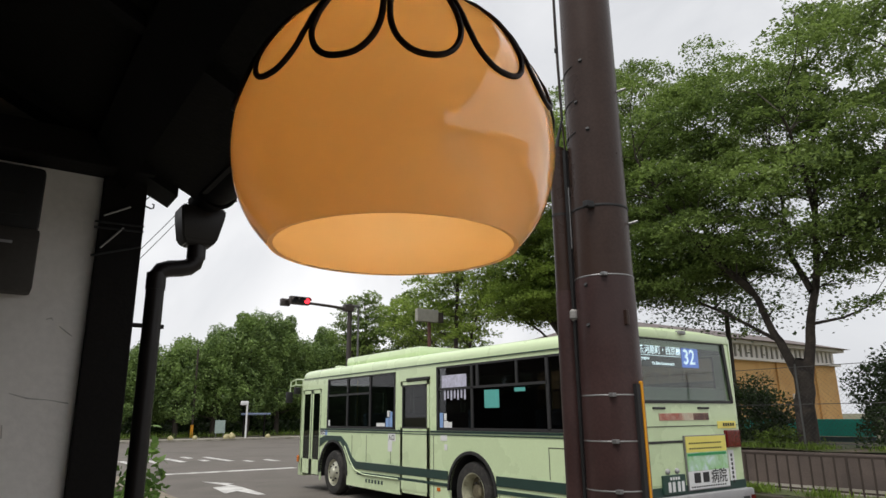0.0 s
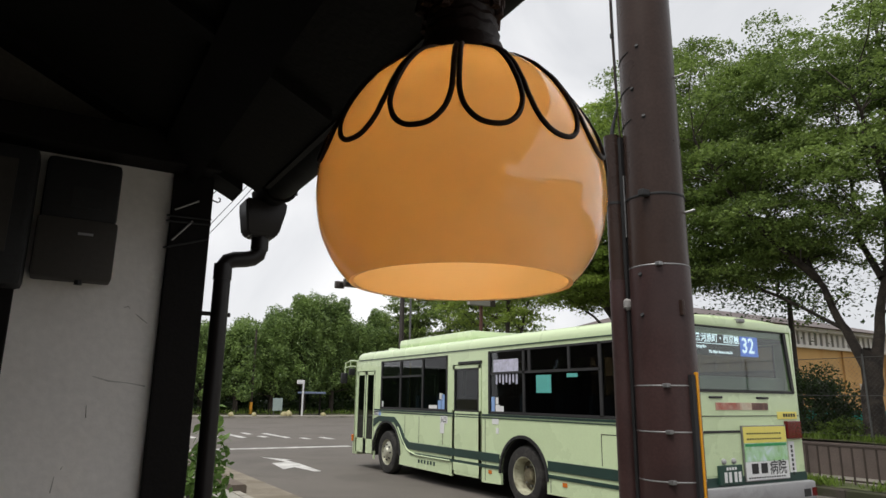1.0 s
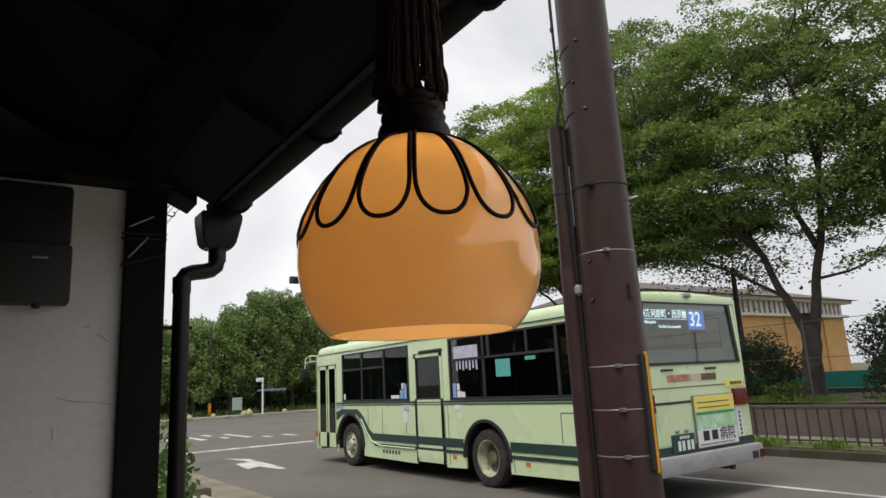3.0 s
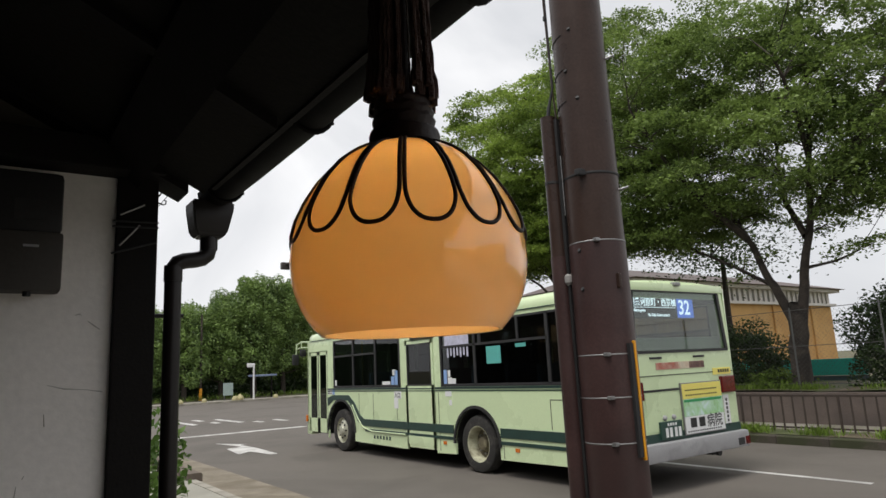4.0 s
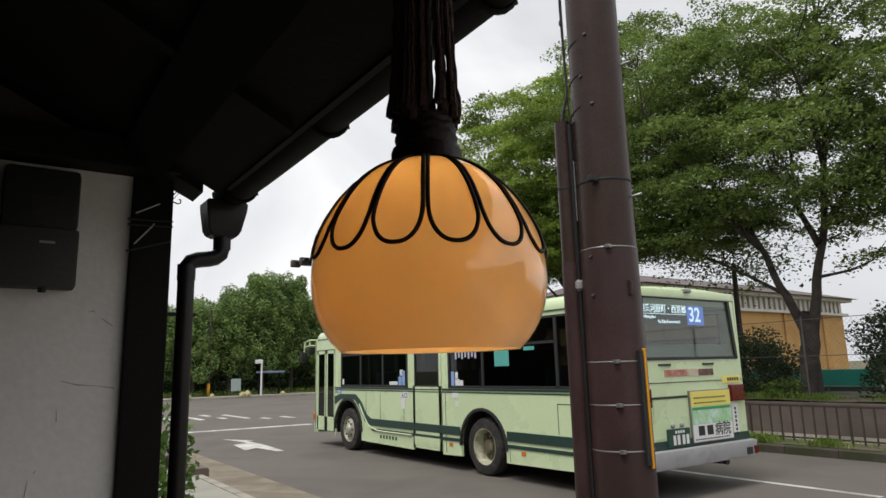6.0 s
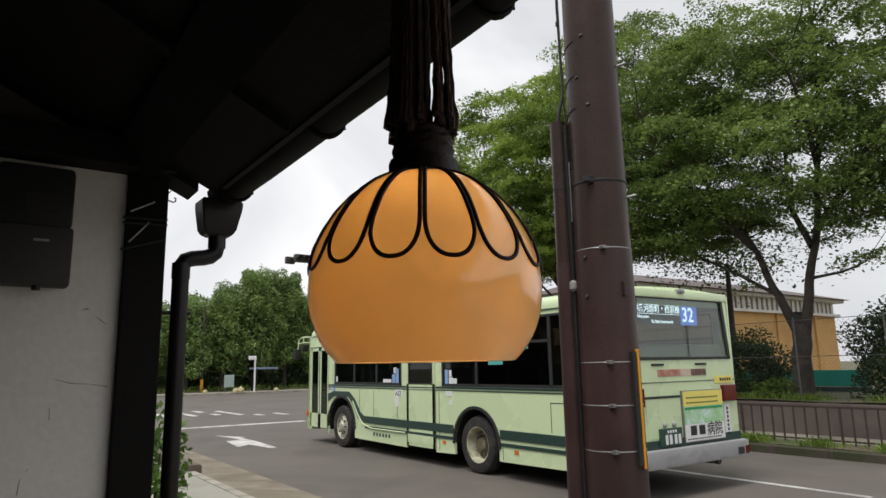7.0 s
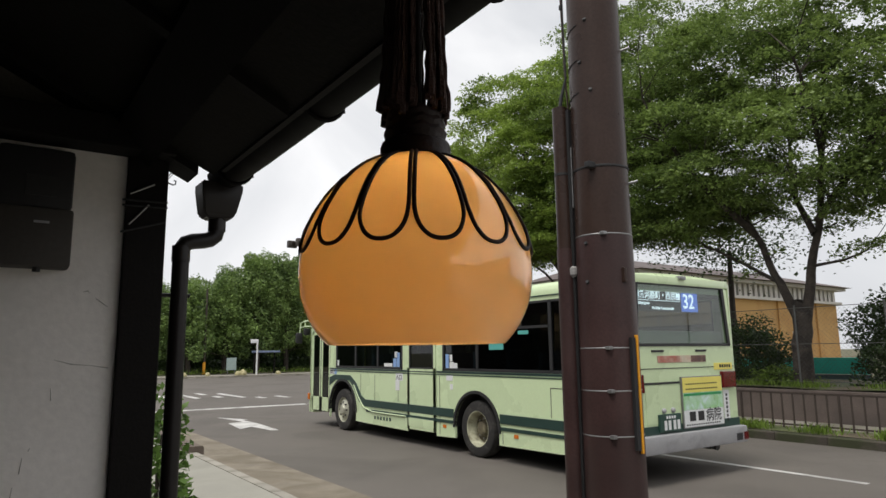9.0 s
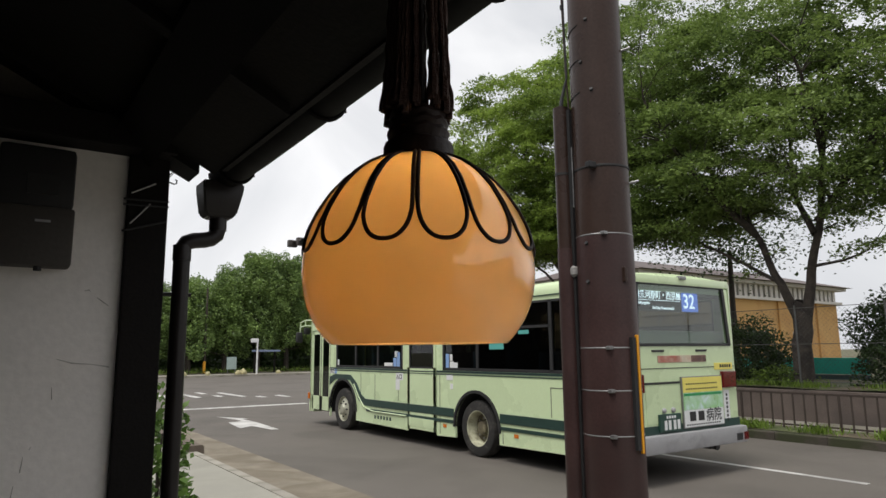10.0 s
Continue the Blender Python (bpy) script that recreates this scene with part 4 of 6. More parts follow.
b = bmesh.new()
tube(b, [(LX, LY, LZ + 0.2), (LX, LY, roof_z(LX) + 0.01)], 0.006, 10)
part("suspension", b, M_LEAD, lamp)
# fringe of twisted cords round the suspension
rng = random.Random(5)
for k in range(58):
    a = 2 * math.pi * k / 58 + rng.uniform(-0.05, 0.05)
    across = math.sin(a - FACE)
    if 0.1 < across < 0.6 and rng.random() < 0.52:
        continue  # the fringe is worn thin on this side
    r_top, r_bot = rng.uniform(0.017, 0.024), rng.uniform(0.0215, 0.0275)
    z_bot = LZ + rng.uniform(0.196, 0.214)
    z_top = roof_z(LX) - 0.04
    flare = rng.uniform(0.0, 0.006)
    lean = rng.uniform(-0.05, 0.05)
    pts, rad = [], []
    for s in range(72):
        u = s / 71
        z = z_top + (z_bot - z_top) * u
        rr = r_top + (r_bot - r_top) * u + flare * max(0.0, u - 0.82) / 0.18
        tw = s * 1.9
        aa = a + lean * u
        pts.append((LX + rr * math.cos(aa) + 0.0006 * math.cos(tw), LY + rr * math.sin(aa) + 0.0006 * math.sin(tw), z))
        rad.append(0.0017 + 0.0005 * math.sin(tw) + (0.0017 if s > 68 else 0))
    part("fringe_cord", tube(bmesh.new(), pts, rad, 5), M_CORD, lamp, smooth=True)
part("fringe_head", lathe(bmesh.new(), [(0.0, 0.0), (0.03, 0.0), (0.034, 0.02), (0.03, 0.05), (0.02, 0.07), (0.0, 0.075)], 20, (LX, LY, roof_z(LX) - 0.055)), M_CORD, lamp, smooth=True)

# ---- utility pole with its conduit ----
PX, PY = -3.97, -6.45
LEFT = Vector((-0.657, 0.755, 0))
NEAR = Vector((-0.755, -0.657, 0))
pole = thing("utility_pole", "brown sheathed utility pole with steel bands, at the pavement edge", "utility pole", (PX, PY, 0.05))


def pole_r(z):
    return 0.182 - 0.0038 * z


def ringbar(z, h, out, sides=36):
    r = pole_r(z)
    return lathe(bmesh.new(), [(r - 0.01, z - h), (r + out, z - h), (r + out * 1.3, z), (r + out, z + h), (r - 0.01, z + h)], sides, (PX, PY, 0), closed=True)


b = lathe(bmesh.new(), [(pole_r(z) + (0.002 if z > 2.5 else 0), z) for z in (2.505, 4, 6, 9.5)] + [(0.0, 9.5)], 36, (PX, PY, 0))
part("upper_sheath", b, M_POLE, pole, "smooth dark brown sheath", True)
b = lathe(bmesh.new(), [(pole_r(0.05) + 0.004, 0.04), (pole_r(2.5) + 0.004, 2.5), (pole_r(2.5) - 0.005, 2.505)], 36, (PX, PY, 0))
part("lower_wrap", b, M_POLE_RED, pole, "reddish brown protective wrap", True)
for z in (1.30, 1.56, 1.81, 2.50, 0.9, 0.5):
    band = part("steel_band", ringbar(z, 0.004, 0.005), M_STEEL, pole, "thin steel band", True)
    c = Vector((PX, PY, z)) + NEAR * (pole_r(z) + 0.012)
    part("band_buckle", boxes((c.x - 0.016, c.y - 0.016, z - 0.011, c.x + 0.016, c.y + 0.016, z + 0.011), bevel=0.004), M_STEEL, band)
part("clamp", ringbar(2.93, 0.007, 0.006), M_BLACK, pole, "black clamp ring", True)
for z in (2.93,):
    c = Vector((PX, PY, z)) + NEAR * 0.19 + LEFT * 0.06
    part("clamp_bolt", boxes((c.x - 0.03, c.y - 0.02, z - 0.02, c.x + 0.03, c.y + 0.02, z + 0.02), bevel=0.006), M_BLACK, pole)
# climbing pegs and thin tie wires
RIGHT = -LEFT
for z, s in ((2.83, 1), (3.72, 1), (3.42, -0.2), (3.62, -0.55), (3.9, -0.3), (2.44, -0.6), (2.2, -0.6)):
    d = (RIGHT * s + NEAR * math.sqrt(max(0.05, 1 - s * s))).normalized()
    p0 = Vector((PX, PY, z)) + d * (pole_r(z) - 0.01)
    part("step_stud", tube(bmesh.new(), [p0, p0 + d * (0.07 if s == 1 else 0.02) + Vector((0, 0, 0.012))], 0.008 if s == 1 else 0.012, 8), M_STEEL if s == 1 else M_BLACK, pole, smooth=True)
for z in (3.40, 3.62, 3.86):
    b = bmesh.new()
    pts = []
    for k in range(9):
        a = k / 8
        d = (LEFT * math.cos(a * 0.9) + NEAR * math.sin(a * 0.9))
        pts.append(Vector((PX, PY, z + 0.03 * a)) + d * (pole_r(z) + 0.004))
    part("tie_wire", tube(b, pts, 0.003, 6), M_BLACK, pole)
# yellow and black guard strip on the far side
gs = Vector((PX, PY, 0)) + RIGHT * 0.16 + NEAR * 0.107
part("guard_strip", boxes((gs.x - 0.009, gs.y - 0.009, 1.2, gs.x + 0.009, gs.y + 0.009, 1.885), bevel=0.004), M_YELLOW, pole, "yellow guard strip")
gs2 = Vector((PX, PY, 0)) + RIGHT * 0.132 + NEAR * 0.128
part("guard_backing", boxes((gs2.x - 0.016, gs2.y - 0.016, 1.22, gs2.x + 0.016, gs2.y + 0.016, 1.87)), M_BLACK, pole, "black strip edge")
sc = Vector((PX, PY, 2.25)) + (RIGHT * 0.6 + NEAR * 0.8) * (pole_r(2.25) + 0.004)
part("worn_label", boxes((sc.x - 0.012, sc.y - 0.016, 2.2, sc.x + 0.012, sc.y + 0.016, 2.29), bevel=0.004), M_POLE, pole, "worn round label")

CX, CY = -4.122, -6.262
conduit = thing("conduit", "dark brown cable conduit strapped to the pole", "conduit", (CX, CY, 0.05))
part("pipe", tube(bmesh.new(), [(CX, CY, 2.0), (CX, CY, 3.385)], 0.05, 20), M_POLE, conduit, smooth=True)
part("lower_pipe", tube(bmesh.new(), [(CX, CY, 0.04), (CX, CY, 2.44)], 0.054, 20), M_POLE_RED, conduit, "reddish brown lower pipe", True)
cv = Vector((CX, CY, 0))
cap_at = cv + NEAR * 0.03 - LEFT * 0.05
b = bmesh.new()
tube(b, [(cap_at.x, cap_at.y, 2.25), (cap_at.x, cap_at.y, 2.27), (cap_at.x, cap_at.y, 2.31), (cap_at.x, cap_at.y, 2.325)], [0.012, 0.03, 0.03, 0.012], 14)
part("end_cap", b, material("grey_plastic", (0.3, 0.29, 0.28), 0.5), conduit, "grey plastic end cap", True)
j = cv - LEFT * 0.055 + NEAR * 0.03
part("side_channel", boxes((j.x - 0.012, j.y - 0.012, 0.05, j.x + 0.012, j.y + 0.012, 3.36)), M_BLACK, conduit, "dark cable channel")
# thin steel bar stands in for the highlight along the conduit
j2 = cv - LEFT * 0.064 + NEAR * 0.045
part("bright_edge", tube(bmesh.new(), [(j2.x, j2.y, 2.7), (j2.x, j2.y, 3.1)], 0.004, 6), M_STEEL, conduit)
part("strap", lathe(bmesh.new(), [(0.049, 2.922), (0.053, 2.922), (0.053, 2.938), (0.049, 2.938)], 20, (CX, CY, 0), closed=True), M_BLACK, conduit, "thin black strap", True)
cable = thing("service_cable", "thin black cable running up the pole from the conduit", "cable", (CX, CY, 3.3))
q = [cv + Vector((0, 0, 3.37)), cv + Vector((0, 0, 3.46)) - LEFT * 0.015, cv + Vector((0, 0, 3.6)) - LEFT * 0.05, cv + Vector((0, 0, 4.0)) - LEFT * 0.045, cv + Vector((0, 0, 5.0)) - LEFT * 0.04, cv + Vector((0, 0, 9.0)) - LEFT * 0.06]
part("black_cable", tube(bmesh.new(), q, [0.014, 0.012, 0.007, 0.006, 0.006, 0.006], 8), M_BLACK, cable, smooth=True)
q2 = [cv + Vector((0, 0, z)) - LEFT * d for z, d in ((3.3, 0.06), (3.6, 0.045), (4.2, 0.035), (9.0, 0.05))]
part("grey_cable", tube(bmesh.new(), q2, 0.006, 8), M_POLE, cable, smooth=True)
nub = cv - LEFT * 0.035
part("cable_knob", tube(bmesh.new(), [(nub.x, nub.y, 4.09), (nub.x, nub.y, 4.12)], 0.012, 8), M_BLACK, cable)

# ---- gutter, rain box and downpipe ----
def fall(y):
    """The gutter's rise over its low end at the rain box."""
    return 0.016 * max(0.0, -7.0 - y)


gutter = thing("rain_gutter", "dark brown half-round gutter along the eave edge", "gutter", (-6.39, -8, 2.48))
b = bmesh.new()
R = 0.062
half = [(-6.39 + R * math.cos(a), 2.512 + R * math.sin(a)) for a in [math.pi + math.pi * k / 12 for k in range(13)]]
inner = [(-6.39 + (R - 0.004) * math.cos(a), 2.512 + (R - 0.004) * math.sin(a)) for a in [math.pi + math.pi * k / 12 for k in range(13)]]
outline = half + inner[::-1]
for y0, y1 in ((-12.6, -7.0), (-7.0, Y_END + 0.02)):
    ends = [[b.verts.new((x, y, z + fall(y))) for x, z in outline] for y in (y0, y1)]
    for k in range(len(outline)):
        b.faces.new((ends[0][k], ends[0][(k + 1) % len(outline)], ends[1][(k + 1) % len(outline)], ends[1][k]))
part("trough", b, M_GUTTER, gutter, smooth=True)
for y in (-6.75, -7.55, -8.3, -9.1, -9.9):
    arcp = [(-6.39 + (R + 0.006) * math.cos(a), y, 2.512 + fall(y) + (R + 0.006) * math.sin(a)) for a in [math.pi * 0.95 + math.pi * 1.1 * k / 12 for k in range(13)]]
    part("bracket", tube(bmesh.new(), arcp, 0.007, 6), M_GUTTER, gutter)
    part("bracket_tip", tube(bmesh.new(), [(-6.335, y, 2.5 + fall(y)), (-6.324, y, 2.485 + fall(y)), (-6.323, y, 2.478 + fall(y))], 0.005, 6), M_PIPE, gutter)
rain = thing("downpipe", "dark brown rain box and downpipe beside the corner post", "downpipe", (-6.54, Y_END, 0.05))
b = bmesh.new()
top = [(-6.487, Y_END - 0.06), (-6.328, Y_END - 0.06), (-6.328, Y_END + 0.06), (-6.487, Y_END + 0.06)]
low = [(-6.475, Y_END - 0.05), (-6.35, Y_END - 0.05), (-6.35, Y_END + 0.05), (-6.475, Y_END + 0.05)]
rows = [[b.verts.new((x, y, z)) for x, y in o] for o, z in ((top, 2.47), (top, 2.44), (low, 2.345), ([(x * 0.7 + -6.41 * 0.3, y * 0.7 + Y_END * 0.3) for x, y in low], 2.325))]
for r0, r1 in zip(rows, rows[1:]):
    for k in range(4):
        b.faces.new((r0[k], r0[(k + 1) % 4], r1[(k + 1) % 4], r1[k]))
b.faces.new(rows[-1])
b.faces.new(rows[0])
bmesh.ops.bevel(b, geom=b.edges[:], offset=0.006, segments=2, affect="EDGES")
part("rain_box", b, M_PIPE, rain, smooth=True)
path = [(-6.41, Y_END, 2.34), (-6.41, Y_END, 2.285), (-6.415, Y_END, 2.262), (-6.435, Y_END, 2.245), (-6.46, Y_END, 2.238), (-6.5, Y_END, 2.232), (-6.525, Y_END, 2.222), (-6.538, Y_END, 2.2), (-6.54, Y_END, 2.17), (-6.54, Y_END, 0.05)]
part("pipe", tube(bmesh.new(), path, 0.031, 20), M_PIPE, rain, smooth=True)
for p0, p1 in (((-6.41, Y_END, 2.335), (-6.41, Y_END, 2.28)), ((-6.54, Y_END, 2.21), (-6.54, Y_END, 2.15))):
    part("socket", tube(bmesh.new(), [p0, p1], 0.0335, 20), M_PIPE, rain, smooth=True)
for z in (2.02, 1.1):
    part("pipe_bracket", tube(bmesh.new(), [(-6.61, Y_END, z), (-6.5, Y_END, z)], 0.008, 8), M_PIPE, rain)

# hook at the corner of the eave
hook = thing("wire_hook", "small steel hook at the eave corner", "hook", (-6.6, Y_END, 2.45))
part("hook_arm", tube(bmesh.new(), [(-6.615, Y_END, 2.456), (-6.582, Y_END, 2.446), (-6.574, Y_END, 2.45), (-6.573, Y_END, 2.463), (-6.58, Y_END, 2.464)], 0.0028, 6), M_BLACK, hook)
part("strut", tube(bmesh.new(), [(-6.615, Y_END, 2.46), (-6.585, Y_END + 0.02, 2.5)], 0.002, 6), M_BLACK, hook)
# overhead wires far behind the corner post
for x0, z0 in ((-3.4, 6.9), (-3.4, 6.48)):
    w = thing("service_wire", "thin dark overhead wire above the street", "wire", (-8.95, 12.8, z0 - 2.3), "service wires")
    part("strand", tube(bmesh.new(), [(-8.95, 12.8, z0 - 2.3)] + [(x0 + k * 0.7, 20, z0 + k * 0.9 + 0.012 * k * k) for k in range(8)], 0.016, 5), M_BLACK, w)

# ---- on the sleeve wall ----
M_METER = material("weathered_grey_box", (0.052, 0.046, 0.04), 0.7, 0, 0.15, 9, 70, 0.08)
meter = thing("meter_box", "weathered grey meter box with a dark window, on the plaster wall", "meter box", (-7.03, Y_END, 2.3))
part("case", boxes((-7.15, Y_END - 0.1, 2.09, -6.915, Y_END, 2.29), bevel=0.012), M_METER, meter, smooth=True)
part("cover", boxes((-7.145, Y_END - 0.09, 2.285, -6.92, Y_END, 2.5), bevel=0.02), M_BLACK, meter, "dark glazed cover", True)
part("dial", boxes((-7.06, Y_END - 0.093, 2.33, -6.97, Y_END - 0.088, 2.4)), M_SEAL, meter)
part("maker_plate", boxes((-7.03, Y_END - 0.104, 2.235, -6.985, Y_END - 0.099, 2.243)), M_BUMPER, meter)
part("bottom_screw", tube(bmesh.new(), [(-7.01, Y_END - 0.07, 2.095), (-7.01, Y_END - 0.07, 2.075)], 0.012, 8), M_BLACK, meter)
solid("door_post", boxes((-7.6, Y_END - 0.03, 0.05, -7.185, Y_END - 0.002, 2.53), bevel=0.004), M_DARKWOOD, "dark stained timber post beside the plaster wall", "post", "structure")
meter_b = thing("meter_box", "dark old meter box with pale front, on the plaster wall", "meter box", (-7.45, Y_END, 2.3))
part("case", boxes((-7.5, Y_END - 0.13, 2.05, -7.165, Y_END, 2.5), bevel=0.02), M_BLACK, meter_b, smooth=True)
part("front", boxes((-7.46, Y_END - 0.134, 2.15, -7.22, Y_END - 0.128, 2.45)), M_METER, meter_b)
ties = thing("post_cable_ties", "pale cable ties and cables lashed round the corner post", "cable tie", (-6.68, Y_END - 0.04, 2.3))
for z0, z1, x0, x1, mt in ((2.385, 2.43, -6.735, -6.655, M_STEEL), (2.27, 2.35, -6.735, -6.67, M_STEEL), (2.24, 2.29, -6.76, -6.61, M_BLACK), (2.36, 2.365, -6.76, -6.605, M_BLACK), (2.34, 2.345, -6.76, -6.605, M_BLACK)):
    part("tie", tube(bmesh.new(), [(x0, Y_END - 0.036, z0), (x1, Y_END - 0.036, z1)], 0.004, 6), mt, ties)
cracks = [[(-6.86, 2.02), (-6.845, 2.025), (-6.84, 2.018)], [(-6.82, 2.0), (-6.8, 1.985), (-6.78, 1.97)], [(-6.93, 1.785), (-6.88, 1.77), (-6.82, 1.765), (-6.765, 1.755)], [(-6.935, 1.69), (-6.932, 1.65)], [(-7.0, 1.47), (-7.005, 1.42)], [(-7.02, 1.38), (-7.03, 1.3)], [(-6.98, 1.5), (-6.985, 1.49)]]
for c in cracks:
    b = bmesh.new()
    tube(b, [(x, Y_END - 0.0005, z) for x, z in c], [0.0012 + 0.0012 * (i % 2) for i in range(len(c))], 5)
    ob = new("crack", finish(b, "crack", M_CRACK))
    ob.parent = wall_north

# ---- near pavement and kerb ----
bm = boxes((-8.6, -30, -0.05, -3.99, 12, 0.05), bevel=0.004)
pavement = solid("pavement", bm, M_PAVING, "smooth pale concrete pavement beside the road", "pavement", "structure")
bm = boxes((-3.83, -30, -0.05, -3.0, 14, 0.007))
solid("gutter_strip", bm, M_GUTTERSTRIP, "stained concrete gutter strip along the road", "gutter", "structure")


def kerb_mesh(name, x0, x1, length, z, lip, mat):
    b = bmesh.new()
    prism(b, [(x0, -0.03), (x1, -0.03), (x1, z - lip), (x1 - lip, z), (x0, z)], 1, 0.004, length - 0.004)
    return finish(b, name, mat)


low_kerb = kerb_mesh("kerbstone", -3.985, -3.83, 0.6, 0.056, 0.012, M_CONCRETE)
high_kerb = kerb_mesh("kerbstone", -3.985, -3.72, 0.6, 0.16, 0.03, M_KERBDARK)
kerb = thing("kerb", "worn concrete kerb between pavement and gutter", "kerb", (-3.9, 0, 0), kind="structure")
for i in range(38):
    y = -14.0 + i * 0.6
    ob = new("kerbstone", low_kerb if y < 3.3 else high_kerb)
    ob.matrix_basis = Matrix.Translation((0, y, 0))
    attach(ob, kerb)
right_kerb = thing("kerb", "mossy concrete kerb along the planted strip", "kerb", (5.9, 0, 0), kind="structure")
b = bmesh.new()
prism(b, [(5.85, -0.03), (6.03, -0.03), (6.03, 0.16), (5.87, 0.16), (5.85, 0.14)], 1, 0.006, 0.994)
rk = finish(b, "kerbstone", material("mossy_kerb", (0.062, 0.052, 0.042), 0.95, 0, 0.35, 3, 50, 0.4, dirt=(0.04, 0.045, 0.02), dirt_at=0.52, island=0.12))
for i in range(34):
    ob = new("kerbstone", rk)
    ob.matrix_basis = Matrix.Translation((0, -17 + i, 0))
    attach(ob, right_kerb)

# ---- the planted strip, the raised bank and its wall ----
def rough_sheet(x0, x1, y0, y1, z, amp, step, seed):
    b = bmesh.new()
    nx, ny = max(2, int((x1 - x0) / step)), max(2, int((y1 - y0) / step))
    g = [[b.verts.new((x0 + (x1 - x0) * i / nx, y0 + (y1 - y0) * j / ny, z + amp * noise.noise(Vector((i * 0.7 + seed, j * 0.7, 0))))) for j in range(ny + 1)] for i in range(nx + 1)]
    for i in range(nx):
        for j in range(ny):
            b.faces.new((g[i][j], g[i + 1][j], g[i + 1][j + 1], g[i][j + 1]))
    return b


solid("planted_strip", rough_sheet(6.03, 7.0, -17, 17, 0.17, 0.03, 0.2, 1), M_SOIL, "earth strip with weeds behind the kerb", "verge", "structure")
solid("far_pavement", boxes((7.0, -17, -0.02, 8.4, 17, 0.14)), M_CONCRETE, "pale concrete footpath behind the railing", "pavement", "structure")
solid("retaining_wall", boxes((8.4, -30, -0.02, 8.62, 18, 0.84), bevel=0.01), M_WALLSTONE, "weathered brown retaining wall below the bank", "wall", "structure")
solid("bank", rough_sheet(8.6, 60, -60, 19, 0.88, 0.05, 1.2, 7), M_SOIL, "raised earth bank with sparse grass", "ground", "structure")


def quads(name, centres, u, v, mat):
    """Many small leaves: each a four-sided blade round its centre."""
    n = len(centres)
    fold = np.cross(u, v)
    fold /= np.linalg.norm(fold, axis=1, keepdims=True) + 1e-9
    fold *= np.linalg.norm(v, axis=1, keepdims=True) * 0.25
    co = np.stack([centres - u, centres - v + fold, centres + u, centres + v + fold], axis=1).reshape(-1, 3).astype(np.float32)
    me = bpy.data.meshes.new(name)
    me.vertices.add(4 * n)
    me.vertices.foreach_set("co", co.ravel())
    me.loops.add(4 * n)
    me.loops.foreach_set("vertex_index", np.arange(4 * n, dtype=np.int32))
    me.polygons.add(n)
    me.polygons.foreach_set("loop_start", np.arange(0, 4 * n, 4, dtype=np.int32))
    me.update(calc_edges=True)
    me.materials.append(mat)
    return me


def leaf_axes(g, n, size, flat_by=0.5):
    d = g.normal(size=(n, 3))
    d[:, 2] *= 1 - flat_by
    d /= np.linalg.norm(d, axis=1, keepdims=True)
    nrm = g.normal(size=(n, 3)) * (1 - flat_by) + np.array([0, 0, 1.0]) * flat_by * 2
    w = np.cross(nrm, d)
    w /= np.linalg.norm(w, axis=1, keepdims=True)
    s = size * g.uniform(0.7, 1.3, (n, 1))
    return d * s * 0.5, w * s * 0.28


def blades(name, n, x0, x1, y0, y1, z, height, seed, label):
    g = np.random.default_rng(seed)
    c = np.stack([g.uniform(x0, x1, n), g.uniform(y0, y1, n), np.full(n, z)], axis=1)
    patch = np.sin(c[:, 1] * 1.7 + seed) + np.sin(c[:, 1] * 4.1) + g.normal(0, 0.6, n)
    c = c[patch > 0.1]
    h = height * g.uniform(0.4, 1.2, (len(c), 1))
    lean = g.normal(0, 0.35, (len(c), 3))
    lean[:, 2] = 1
    up = lean * h * 0.5
    w = g.normal(size=(len(c), 3))
    w[:, 2] = 0
    w *= 0.012 / np.linalg.norm(w, axis=1, keepdims=True)
    return tagged(new(name, quads(name, c + up * 0.9, up, w, M_GRASS)), label, "grass", kind="stuff")


blades("grass", 16000, 5.98, 6.4, -12, 10, 0.16, 0.19, 3, "patchy green weeds along the planted strip")
blades("grass", 6500, 8.65, 9.6, -12, 10, 0.86, 0.2, 9, "dry and green grass on top of the bank")

# railing, one two-metre bay copied along the strip
M_RAIL = material("rusty_brown_rail", (0.055, 0.04, 0.033), 0.7, 0.2, 0.25, 10, 80, 0.1)
bay = thing("railing", "rusty brown steel railing bay on the planted strip", "railing", (6.45, -13, 0.17), "railing bays")
for y in (-13.0,):
    part("post", boxes((6.43, y - 0.02, 0.12, 6.47, y + 0.02, 0.92), bevel=0.005), M_RAIL, bay)
part("top_rail", boxes((6.43, -13, 0.875, 6.47, -11, 0.92), bevel=0.006), M_RAIL, bay)
part("bottom_rail", boxes((6.435, -13, 0.25, 6.465, -11, 0.285), bevel=0.004), M_RAIL, bay)
for k in range(1, 9):
    y = -13 + k * 2 / 9
    part("bar", boxes((6.438, y - 0.014, 0.2, 6.462, y + 0.014, 0.89)), M_RAIL, bay)
for k in range(1, 14):
    copy_thing(bay, Matrix.Translation((6.45, -13 + 2 * k, 0.17)))

